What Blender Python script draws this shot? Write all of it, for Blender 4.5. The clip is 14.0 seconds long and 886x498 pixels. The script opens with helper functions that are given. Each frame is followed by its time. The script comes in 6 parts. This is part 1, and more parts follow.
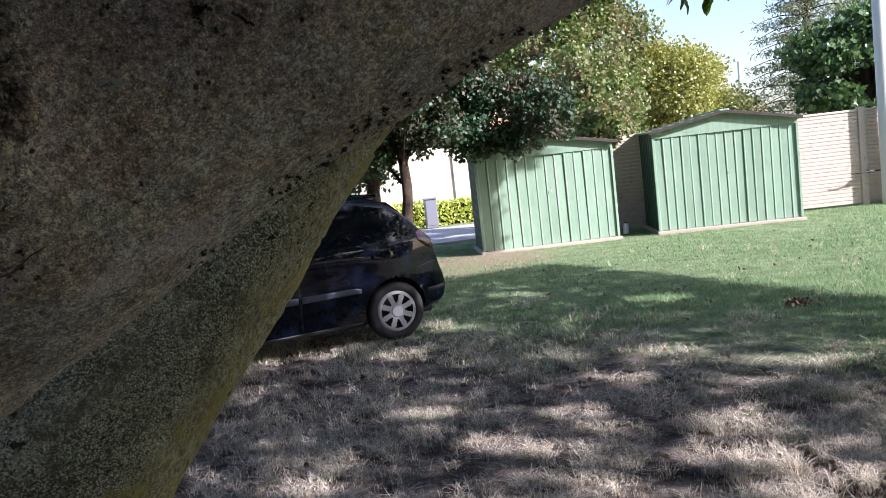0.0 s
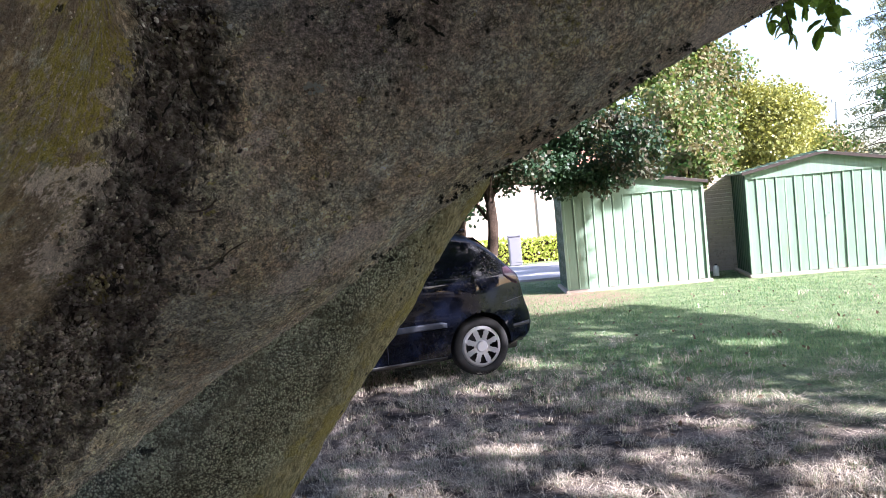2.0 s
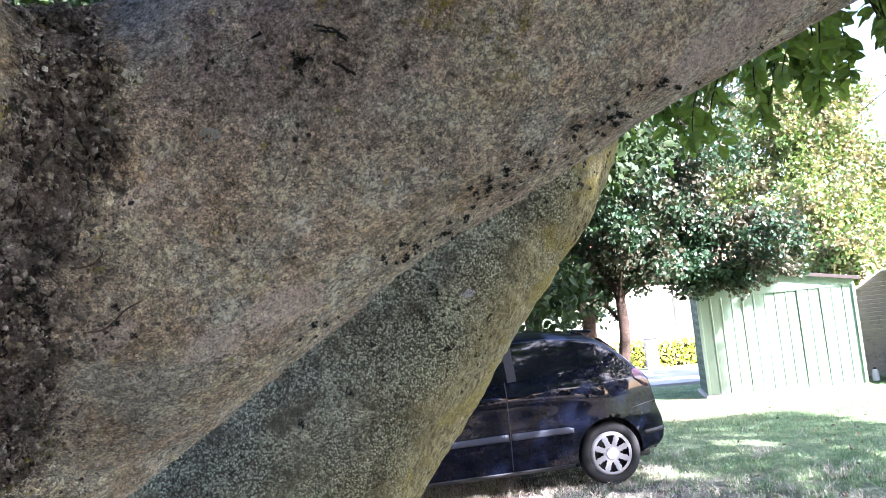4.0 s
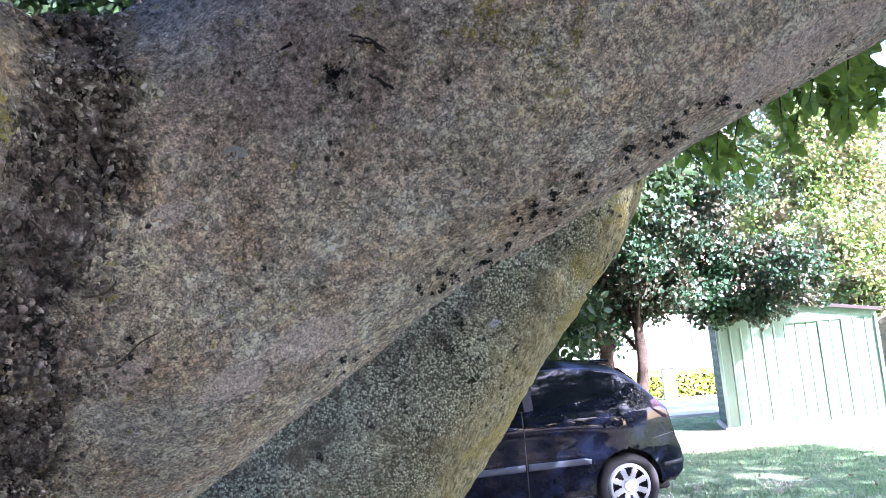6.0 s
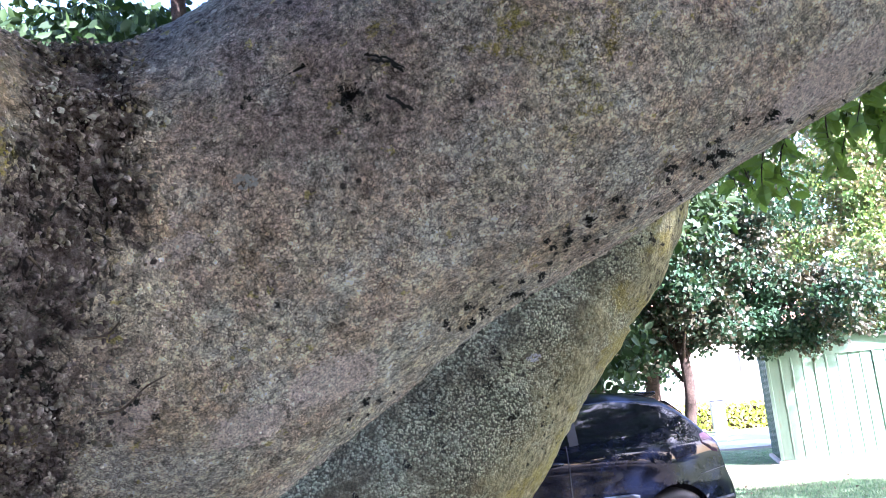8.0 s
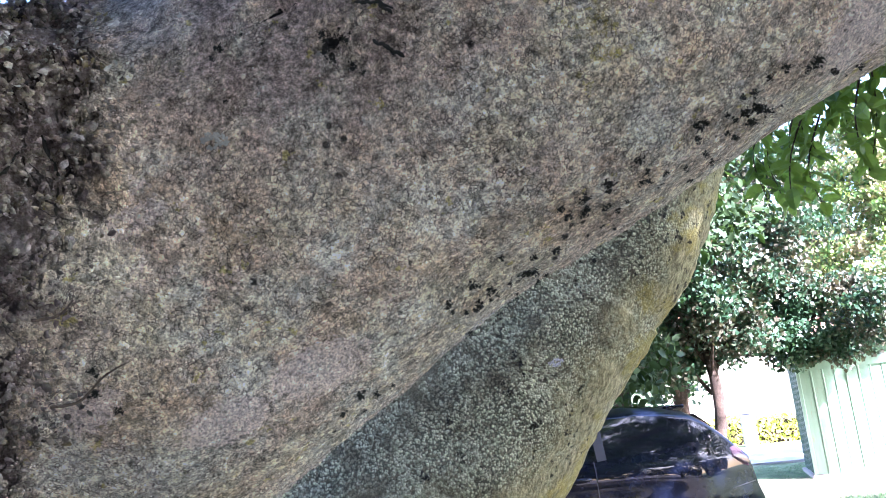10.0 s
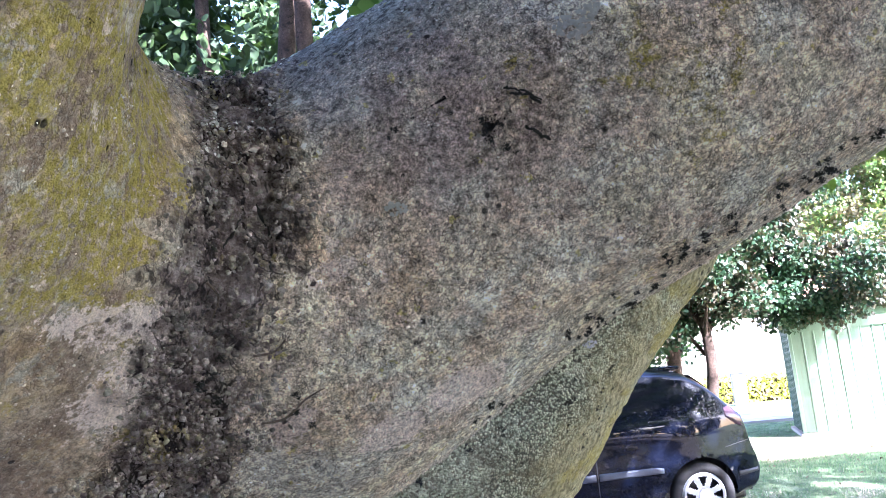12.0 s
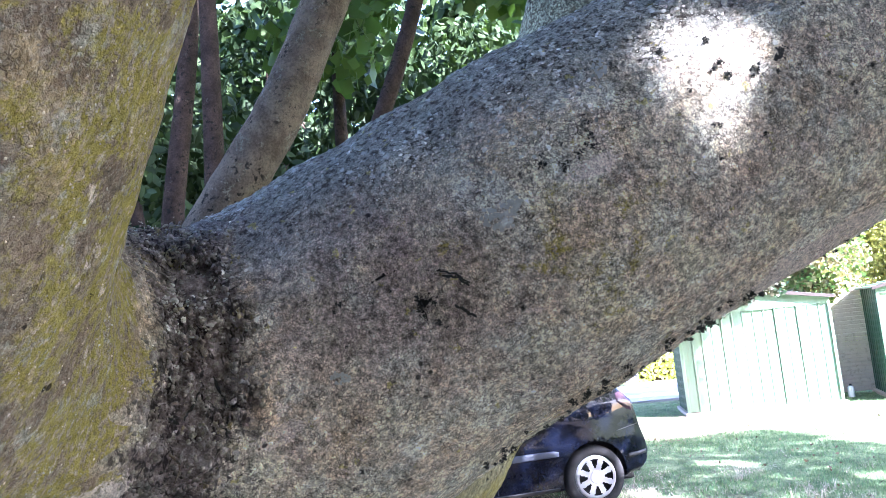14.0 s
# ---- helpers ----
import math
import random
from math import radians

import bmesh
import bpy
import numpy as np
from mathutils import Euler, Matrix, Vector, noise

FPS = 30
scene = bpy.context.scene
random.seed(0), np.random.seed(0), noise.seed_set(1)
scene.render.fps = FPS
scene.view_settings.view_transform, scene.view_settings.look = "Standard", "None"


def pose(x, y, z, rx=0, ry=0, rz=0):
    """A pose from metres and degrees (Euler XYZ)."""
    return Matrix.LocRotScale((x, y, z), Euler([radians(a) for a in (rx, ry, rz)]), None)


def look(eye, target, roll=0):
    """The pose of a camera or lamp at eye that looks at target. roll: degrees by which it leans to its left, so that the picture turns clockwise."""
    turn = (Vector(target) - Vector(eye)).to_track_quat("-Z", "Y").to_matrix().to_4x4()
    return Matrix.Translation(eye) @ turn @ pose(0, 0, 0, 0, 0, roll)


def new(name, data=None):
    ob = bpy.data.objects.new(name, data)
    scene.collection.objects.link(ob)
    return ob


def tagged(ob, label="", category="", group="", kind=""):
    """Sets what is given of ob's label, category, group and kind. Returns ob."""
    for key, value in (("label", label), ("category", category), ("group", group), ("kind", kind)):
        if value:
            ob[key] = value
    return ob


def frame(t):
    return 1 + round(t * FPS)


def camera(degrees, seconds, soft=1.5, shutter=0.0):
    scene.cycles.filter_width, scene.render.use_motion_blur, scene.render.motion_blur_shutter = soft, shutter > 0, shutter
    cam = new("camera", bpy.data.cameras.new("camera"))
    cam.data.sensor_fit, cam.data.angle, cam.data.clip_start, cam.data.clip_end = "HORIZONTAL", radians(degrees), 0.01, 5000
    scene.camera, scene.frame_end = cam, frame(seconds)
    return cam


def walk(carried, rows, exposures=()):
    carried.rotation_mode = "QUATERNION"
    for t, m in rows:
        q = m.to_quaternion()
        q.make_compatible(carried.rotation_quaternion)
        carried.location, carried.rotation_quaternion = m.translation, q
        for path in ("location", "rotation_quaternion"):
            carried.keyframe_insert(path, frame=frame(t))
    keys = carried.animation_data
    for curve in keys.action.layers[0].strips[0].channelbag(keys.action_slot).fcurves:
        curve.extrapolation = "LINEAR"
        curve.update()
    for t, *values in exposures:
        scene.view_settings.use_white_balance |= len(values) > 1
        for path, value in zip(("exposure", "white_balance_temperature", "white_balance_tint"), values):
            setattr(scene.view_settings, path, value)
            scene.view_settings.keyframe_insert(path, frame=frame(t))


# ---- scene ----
cam = camera(56.9, 14.0, soft=0.8)
METRES, EYE, TILT, LEAN, TURN = 0.934, 1.7, 0.0, 0.0, -6.4
ROWS = [
    (0.0, 0.0, 0.0, 0.0, -0.66, -5.86, 6.41),
    (0.5, -0.0144, -0.0177, 0.0151, 2.54, -3.78, 6.02),
    (1.0, -0.0761, -0.0411, 0.063, 4.73, -2.48, 4.78),
    (1.5, -0.084, -0.0492, 0.0484, 4.18, -2.83, 4.26),
    (2.0, -0.0602, -0.0148, -0.0134, 5.15, -2.66, 5.33),
    (2.5, 0.0114, 0.0486, -0.0619, 9.28, -0.06, 5.66),
    (3.0, 0.0485, 0.0532, -0.0461, 11.66, 2.47, 6.09),
    (3.5, 0.0542, 0.0593, -0.052, 13.65, 4.24, 6.26),
    (6.0, 0.0272, 0.1034, -0.0448, 15.68, 7.46, 5.15),
    (6.5, 0.0279, 0.1063, -0.0424, 15.8, 7.64, 5.22),
    (7.0, 0.029, 0.1013, -0.0434, 16.8, 8.39, 5.38),
    (9.5, 0.0187, 0.2026, -0.0384, 20.08, 11.37, 6.12),
    (10.0, 0.0175, 0.1902, -0.055, 20.46, 11.37, 6.23),
    (10.5, 0.0083, 0.1773, -0.0635, 20.78, 11.24, 6.32),
    (11.0, -0.0081, 0.166, -0.0539, 20.9, 10.89, 6.26),
    (11.5, -0.0203, 0.1366, -0.0293, 20.83, 9.83, 5.85),
    (12.0, -0.0195, 0.0861, -0.0174, 19.94, 8.42, 6.04),
    (12.5, -0.0043, 0.0706, 0.0058, 17.55, 7.43, 6.75),
    (13.0, 0.0038, 0.0155, 0.0807, 14.99, 6.36, 7.41),
    (13.5, -0.0472, -0.0233, 0.128, 13.89, 6.27, 6.8),
    (14.0, -0.0069, 0.0165, 0.083, 13.01, 6.18, 6.03),
]
EXPOSURES = [(0.0, 1.42, 5800, 22), (0.5, 1.5, 5800, 22), (1.0, 2.45, 5800, 24), (1.5, 3.0, 5800, 25), (2.0, 2.1, 5800, 24), (2.5, 2.4, 5650, 24), (3.0, 2.85, 5600, 25), (3.5, 3.2, 5650, 26),
             (6.0, 3.6, 5250, 31), (7.0, 3.63, 5250, 31), (9.5, 3.83, 5250, 29), (11.0, 3.93, 5300, 28), (12.5, 3.88, 5300, 28), (14.0, 3.8, 5250, 28)]
walk(cam, [(t, pose(0, 0, EYE, TILT, LEAN, TURN) @ pose(METRES * x, METRES * y, METRES * z, 90 + pitch, roll, yaw)) for t, x, y, z, yaw, pitch, roll in ROWS], EXPOSURES)

# ---- light ----
SUN = Vector((0.66, -0.52, 0.50)).normalized()
world = bpy.data.worlds.new("world")
scene.world = world
world.use_nodes = True
wt = world.node_tree
sky = wt.nodes.new("ShaderNodeTexSky")
sky.sky_type, sky.sun_disc = "NISHITA", False
sky.sun_elevation = math.asin(SUN.z)
sky.sun_rotation = math.atan2(SUN.x, SUN.y)
sky.dust_density, sky.ozone_density = 1.5, 0.8
wt.links.new(sky.outputs[0], wt.nodes["Background"].inputs[0])
wt.nodes["Background"].inputs[1].default_value = 0.105
sun = new("sun", bpy.data.lights.new("sun", "SUN"))
sun.data.energy, sun.data.angle, sun.data.color = 5.0, radians(0.53), (1.0, 0.955, 0.88)
sun.matrix_world = look(SUN * 60, (0, 0, 0))


# ---- small tools ----
def part(name, data, material, parent=None, label="", smooth=False):
    """Links a bmesh or a mesh as one object under a thing or a part."""
    if isinstance(data, bmesh.types.BMesh):
        me = bpy.data.meshes.new(name)
        data.to_mesh(me)
        data.free()
    else:
        me = data
    me.materials.clear()
    me.materials.append(material)
    if smooth:
        me.shade_smooth()
    ob = new(name, me)
    ob.parent = parent
    if label:
        ob["label"] = label
    return ob


def empty(name, at, label, category, group="", kind=""):
    ob = new(name)
    ob.matrix_basis = at if isinstance(at, Matrix) else Matrix.Translation(at)
    ob.empty_display_size = 0.1
    return tagged(ob, label, category, group, kind)


def mesh(name, verts, faces):
    me = bpy.data.meshes.new(name)
    me.from_pydata([tuple(map(float, v)) for v in verts], [], [tuple(map(int, f)) for f in faces])
    me.update()
    return me


def fast_mesh(name, verts, faces):
    """A mesh from numpy arrays, all faces with the same number of corners."""
    me = bpy.data.meshes.new(name)
    n, k = faces.shape
    me.vertices.add(len(verts))
    me.vertices.foreach_set("co", verts.astype(np.float32).ravel())
    me.loops.add(n * k)
    me.loops.foreach_set("vertex_index", faces.astype(np.int32).ravel())
    me.polygons.add(n)
    me.polygons.foreach_set("loop_start", np.arange(0, n * k, k, dtype=np.int32))
    me.update(calc_edges=True)
    return me


def box(bm, x0, y0, z0, x1, y1, z1, bevel=0.0):
    m = Matrix.Translation(((x0 + x1) / 2, (y0 + y1) / 2, (z0 + z1) / 2)) @ Matrix.Diagonal((x1 - x0, y1 - y0, z1 - z0, 1))
    made = bmesh.ops.create_cube(bm, size=1, matrix=m)["verts"]
    if bevel:
        edges = list({e for v in made for e in v.link_edges})
        bmesh.ops.bevel(bm, geom=edges, offset=bevel, segments=2, affect="EDGES", profile=0.5)
    return bm


def box_mesh(name, *a, bevel=0.0):
    bm = box(bmesh.new(), *a, bevel=bevel)
    me = bpy.data.meshes.new(name)
    bm.to_mesh(me)
    bm.free()
    return me


def tube(points, radii, sides=12, seg=6, wobble=0.0, seed=0):
    """A tapered bent tube through points, as vertices and quads."""
    rng = np.random.default_rng(seed)
    p = np.array(points, float)
    n = len(p)
    t = np.linspace(0, n - 1, (n - 1) * seg + 1)
    i = np.clip(t.astype(int), 0, n - 2)
    f = (t - i)[:, None]
    p0, p1, p2, p3 = p[np.maximum(i - 1, 0)], p[i], p[i + 1], p[np.minimum(i + 2, n - 1)]
    c = 0.5 * (2 * p1 + (p2 - p0) * f + (2 * p0 - 5 * p1 + 4 * p2 - p3) * f ** 2 + (3 * p1 - p0 - 3 * p2 + p3) * f ** 3)
    r = np.interp(t, np.arange(n), radii)
    d = np.gradient(c, axis=0)
    d /= np.linalg.norm(d, axis=1)[:, None]
    up = np.array([0.31, 0.93, 0.2])
    a = np.cross(d, up)
    a /= np.linalg.norm(a, axis=1)[:, None]
    b = np.cross(d, a)
    ang = np.linspace(0, 2 * np.pi, sides, endpoint=False)
    rr = r[:, None] * (1 + wobble * rng.normal(size=(len(c), sides)))
    v = c[:, None] + rr[..., None] * (np.cos(ang)[None, :, None] * a[:, None] + np.sin(ang)[None, :, None] * b[:, None])
    m = len(c)
    k, j = np.meshgrid(np.arange(m - 1), np.arange(sides), indexing="ij")
    j2 = (j + 1) % sides
    faces = np.stack([k * sides + j, k * sides + j2, (k + 1) * sides + j2, (k + 1) * sides + j], -1).reshape(-1, 4)
    return v.reshape(-1, 3), faces


def join(pieces):
    vs, fs, n = [], [], 0
    for v, f in pieces:
        vs.append(v)
        fs.append(f + n)
        n += len(v)
    return np.concatenate(vs), np.concatenate(fs)


def leaf_quads(pos, size, rng, droop=0.35, ratio=0.55, fold=True):
    """Leaf blades: two quads each with the midrib sunk, or one pointed blade."""
    n = len(pos)
    d = rng.normal(size=(n, 3))
    d[:, 2] -= droop * 2
    d /= np.linalg.norm(d, axis=1)[:, None]
    s = np.cross(d, rng.normal(size=(n, 3)))
    s /= np.linalg.norm(s, axis=1)[:, None]
    up = np.cross(s, d)
    L = (size * rng.uniform(0.65, 1.25, n))[:, None]
    W = L * ratio * 0.5
    base, tip = pos, pos + d * L
    q = []
    for sg in (-1, 1):
        q += [pos + d * L * 0.3 + s * sg * W * 0.95 + up * W * 0.25, pos + d * L * 0.7 + s * sg * W * 0.8 + up * W * 0.2]
    if not fold:
        v = np.stack([base, pos + d * L * 0.55 - s * W * 1.5, tip, pos + d * L * 0.55 + s * W * 1.5], 1).reshape(-1, 3)
        return v, (np.arange(n)[:, None] * 4 + np.array([[0, 1, 2, 3]])).reshape(-1, 4)
    v = np.stack([base, q[0], q[1], tip, q[3], q[2]], 1).reshape(-1, 3)
    k = np.arange(n)[:, None] * 6
    f = np.concatenate([k + np.array([[0, 1, 2, 3]]), k + np.array([[0, 3, 4, 5]])], 1).reshape(-1, 4)
    return v, f


def clump_points(centres, radii, n, rng, flat=0.8):
    """Random places in soft clumps, denser to their rims."""
    c = np.array(centres, float)
    r = np.array(radii, float)
    w = r ** 2 / (r ** 2).sum()
    i = rng.choice(len(c), n, p=w)
    d = rng.normal(size=(n, 3))
    d /= np.linalg.norm(d, axis=1)[:, None]
    rad = r[i] * rng.uniform(0, 1, n) ** 0.42
    return c[i] + d * rad[:, None] * np.array([1, 1, flat])


# ---- materials ----
def nodes(name):
    m = bpy.data.materials.new(name)
    m.use_nodes = True
    t = m.node_tree
    return m, t, t.nodes["Principled BSDF"]


class G:
    """Short hand for shader graphs."""

    def __init__(self, t):
        self.t = t

    def n(self, kind, **values):
        nd = self.t.nodes.new("ShaderNode" + kind)
        for k, v in values.items():
            if k.startswith("i_"):
                self.put(nd.inputs[int(k[2:]) if k[2:].isdigit() else k[2:].replace("_", " ")], v)
            else:
                setattr(nd, k, v)
        return nd

    def put(self, socket, v):
        if isinstance(v, bpy.types.NodeSocket):
            self.t.links.new(v, socket)
        else:
            socket.default_value = v

    def pos(self):
        return self.n("NewGeometry").outputs["Position"]

    def noise(self, vec, scale, detail=4, rough=0.55, warp=0.0):
        return self.n("TexNoise", i_Vector=vec, i_Scale=scale, i_Detail=detail, i_Roughness=rough, i_Distortion=warp).outputs[0]

    def cells(self, vec, scale, out="Distance", feature="F1", random=1.0):
        return self.n("TexVoronoi", feature=feature, i_Vector=vec, i_Scale=scale, i_Randomness=random).outputs[out]

    def ramp(self, fac, *stops):
        nd = self.n("ValToRGB", i_0=fac)
        e = nd.color_ramp.elements
        while len(e) < len(stops):
            e.new(0.5)
        for el, (p, c) in zip(e, stops):
            el.position = p
            el.color = (c, c, c, 1) if not isinstance(c, tuple) else (*c, 1)
        return nd.outputs[0]

    def step(self, fac, a, b):
        return self.n("MapRange", i_0=fac, i_1=a, i_2=b, interpolation_type="SMOOTHSTEP").outputs[0]

    def mix(self, fac, a, b, mode="MIX"):
        nd = self.n("Mix", data_type="RGBA", blend_type=mode, i_0=fac)
        self.put(nd.inputs[6], (*a, 1) if isinstance(a, tuple) else a)
        self.put(nd.inputs[7], (*b, 1) if isinstance(b, tuple) else b)
        return nd.outputs[2]

    def math(self, op, a, b=0.0):
        return self.n("Math", operation=op, i_0=a, i_1=b).outputs[0]

    def attr(self, name):
        return self.n("Attribute", attribute_name=name).outputs["Fac"]

    def bump(self, height, strength, distance, under=None):
        nd = self.n("Bump", i_Strength=strength, i_Distance=distance, i_Height=height)
        if under is not None:
            self.put(nd.inputs["Normal"], under)
        return nd.outputs[0]


def drift(g, p):
    """Bark colours in soft drifts: brown, grey-green, blue-grey, pink and ochre."""
    def at(x, y, z):
        return g.n("VectorMath", operation="ADD", i_0=p, i_1=(x, y, z)).outputs[0]

    col = g.mix(g.step(g.noise(p, 38, 6, 0.65), 0.32, 0.68), (0.335, 0.272, 0.20), (0.50, 0.435, 0.34))
    col = g.mix(g.math("MULTIPLY", g.step(g.noise(at(3, 1, 2), 17, 6, 0.7), 0.42, 0.58), 0.7), col, (0.46, 0.445, 0.33))
    col = g.mix(g.math("MULTIPLY", g.step(g.noise(at(7, 4, 1), 23, 7, 0.72), 0.47, 0.60), 0.75), col, (0.465, 0.475, 0.41))
    col = g.mix(g.math("MULTIPLY", g.step(g.noise(at(1, 8, 5), 15, 6, 0.7), 0.52, 0.64), 0.3), col, (0.44, 0.34, 0.28))
    col = g.mix(g.math("MULTIPLY", g.step(g.noise(at(5, 2, 9), 24, 6, 0.7), 0.52, 0.63), 0.45), col, (0.42, 0.325, 0.20))
    return g.mix(0.9, col, g.ramp(g.noise(at(8, 5, 4), 75, 4, 0.65), (0.34, 0.70), (0.48, 1.0), (0.62, 1.25)), "MULTIPLY")


def bark_near():
    """Smooth grey-brown bark under a fine granular crust of lichens, with a rough dark collar and yellow lichen."""
    m, t, b = nodes("lichen_bark")
    g = G(t)
    p = g.pos()

    def bent(scale, amount):
        return g.n("VectorMath", operation="ADD", i_0=p, i_1=g.n("VectorMath", operation="SCALE", i_0=g.n("TexNoise", i_Vector=p, i_Scale=scale, i_Detail=3).outputs[1], i_Scale=amount).outputs[0]).outputs[0]

    def at(x, y, z):
        return g.n("VectorMath", operation="ADD", i_0=p, i_1=(x, y, z)).outputs[0]

    def lines(vec, scale, width, detail=4):
        """Thin wandering cracks."""
        return g.step(g.math("ABSOLUTE", g.math("SUBTRACT", g.noise(vec, scale, detail, 0.6), 0.5)), width, width * 0.15)

    warp = bent(420, 0.0014)
    tan = g.attr("tan")
    limb = g.math("SUBTRACT", 1.0, g.math("MULTIPLY", tan, 0.45))
    rugged = g.noise(warp, 280, 5, 0.74)
    fine = g.noise(p, 900, 3, 0.7)
    col = drift(g, p)
    # the steep limb: tan bark with brown stains and grey-green crusts
    steep = g.mix(g.step(g.noise(p, 34, 6, 0.7), 0.36, 0.62), (0.13, 0.092, 0.066), (0.26, 0.212, 0.156))
    steep = g.mix(g.math("MULTIPLY", g.step(g.noise(at(9, 3, 3), 26, 5, 0.65), 0.52, 0.63), 0.5), steep, (0.35, 0.265, 0.13))
    steep = g.mix(g.math("MULTIPLY", g.step(g.noise(at(2, 7, 5), 40, 6, 0.72), 0.53, 0.62), 0.75), steep, (0.31, 0.31, 0.265))
    stain = g.math("MULTIPLY", g.step(g.noise(at(4, 1, 6), 21, 5, 0.65), 0.56, 0.66), g.step(rugged, 0.36, 0.56))
    steep = g.mix(g.math("MULTIPLY", stain, 0.75), steep, (0.07, 0.044, 0.034))
    col = g.mix(g.math("MULTIPLY", tan, 0.9), col, steep)
    # thin grey crust, hairline cracks, and shade between flakes painted dark
    flake = g.step(g.noise(warp, 430, 5, 0.68), 0.50, 0.57)
    cover = g.math("MULTIPLY", limb, g.step(g.math("ADD", g.noise(at(2, 2, 2), 13, 6, 0.7), g.math("MULTIPLY", g.attr("top"), 0.2)), 0.36, 0.60))
    col = g.mix(g.math("MULTIPLY", g.math("MULTIPLY", flake, cover), 0.45), col, g.mix(g.noise(p, 95, 3, 0.6), (0.44, 0.42, 0.35), (0.60, 0.575, 0.50)))
    crack = g.math("MULTIPLY", lines(warp, 290, 0.04), g.math("MULTIPLY", limb, g.step(g.noise(at(4, 4, 8), 40, 5, 0.7), 0.34, 0.56)))
    crack = g.math("MAXIMUM", crack, g.math("MULTIPLY", g.step(rugged, 0.41, 0.34), g.math("MULTIPLY", limb, 0.6)))
    col = g.mix(g.math("MULTIPLY", crack, 0.6), col, (0.085, 0.072, 0.060))
    cells = g.n("TexVoronoi", i_Vector=bent(500, 0.0016), i_Scale=430)
    cell = g.n("SeparateColor", i_0=cells.outputs["Color"]).outputs[0]
    seam = g.math("MULTIPLY", g.step(g.cells(bent(500, 0.0016), 430, feature="DISTANCE_TO_EDGE"), 0.11, 0.03), g.step(g.noise(at(1, 3, 7), 150, 4, 0.7), 0.46, 0.58))
    seam = g.math("MULTIPLY", seam, limb)
    col = g.mix(g.math("MULTIPLY", limb, 0.75), col, g.ramp(cell, (0.0, 0.55), (0.5, 1.0), (1.0, 1.5)), "MULTIPLY")
    # seams between grains darkened in the colour, standing in for their tiny shadows
    col = g.mix(g.math("MULTIPLY", seam, 0.72), col, (0.045, 0.038, 0.032))
    # upper side: dark film showing between the lichen scales
    leafy = g.step(g.math("ADD", g.math("MULTIPLY", g.attr("top"), 0.5), g.math("MULTIPLY", g.noise(p, 26, 6, 0.7), 0.7)), 0.46, 0.66)
    gaps = g.step(g.noise(warp, 260, 5, 0.7, 0.4), 0.43, 0.50)
    col = g.mix(g.math("MULTIPLY", leafy, 0.85), col, g.mix(gaps, (0.03, 0.028, 0.025), g.mix(g.noise(p, 90, 3, 0.6), (0.15, 0.15, 0.13), (0.30, 0.30, 0.26))))
    # brown-violet patch without crust
    patch = g.math("MULTIPLY", g.attr("patch"), g.step(g.noise(p, 60, 6, 0.7), 0.28, 0.55))
    col = g.mix(g.math("MULTIPLY", patch, 0.8), col, g.mix(g.step(rugged, 0.35, 0.65), (0.10, 0.078, 0.070), (0.27, 0.215, 0.20)))
    # yellow lichen
    ynoise = g.math("ADD", g.noise(p, 34, 7, 0.74), g.math("MULTIPLY", g.attr("yellow"), 0.25))
    yel = g.math("MULTIPLY", g.step(ynoise, 0.63, 0.75), g.step(g.noise(p, 240, 4, 0.7), 0.38, 0.54))
    col = g.mix(g.math("MULTIPLY", yel, 0.85), col, g.mix(fine, (0.16, 0.135, 0.016), (0.31, 0.265, 0.05)))
    speck = g.math("MULTIPLY", g.step(g.noise(at(6, 6, 1), 85, 5, 0.65), 0.635, 0.68), limb)
    col = g.mix(g.math("MULTIPLY", speck, 0.7), col, (0.34, 0.31, 0.10))
    # pale crusts
    pale = g.math("MULTIPLY", g.step(g.noise(p, 62, 5, 0.65), 0.64, 0.69), g.step(rugged, 0.38, 0.52))
    pale = g.math("MAXIMUM", pale, g.step(g.math("ADD", g.attr("pale"), g.math("MULTIPLY", g.math("SUBTRACT", rugged, 0.5), 2.0)), 0.35, 0.6))
    col = g.mix(g.math("MULTIPLY", pale, 0.75), col, (0.50, 0.44, 0.40))
    # grain
    col = g.mix(g.math("MULTIPLY", limb, 0.8), col, g.ramp(rugged, (0.36, 0.45), (0.46, 0.92), (0.54, 1.08), (0.64, 1.5)), "MULTIPLY")
    col = g.mix(g.math("MULTIPLY", g.math("MULTIPLY", limb, limb), 0.8), col, g.ramp(fine, (0.37, 0.5), (0.50, 1.0), (0.63, 1.5)), "MULTIPLY")
    col = g.mix(1.0, col, (1.62, 1.58, 1.46), "MULTIPLY")
    # rough collar: dark corky ground under the loose flakes
    coll = g.attr("collar")
    chunk = g.noise(warp, 240, 5, 0.75)
    cork = g.ramp(g.noise(bent(300, 0.003), 130, 6, 0.72), (0.34, (0.022, 0.018, 0.015)), (0.43, (0.12, 0.092, 0.078)), (0.53, (0.25, 0.205, 0.17)), (0.64, (0.46, 0.40, 0.35)))
    edge = g.math("MULTIPLY", g.math("SUBTRACT", g.noise(p, 70, 6, 0.75), 0.5), 1.9)
    edge = g.math("ADD", edge, g.math("MULTIPLY", g.math("SUBTRACT", g.noise(p, 24, 3, 0.6), 0.5), 1.2))
    col = g.mix(g.step(g.math("ADD", coll, edge), 0.25, 0.80), col, cork)
    crev = lines(g.n("Mapping", i_Vector=bent(60, 0.012), i_Scale=(1, 1, 0.45)).outputs[0], 48, 0.03)
    col = g.mix(g.math("MULTIPLY", g.math("MULTIPLY", crev, g.step(coll, 0.1, 0.6)), 0.85), col, (0.012, 0.010, 0.009))
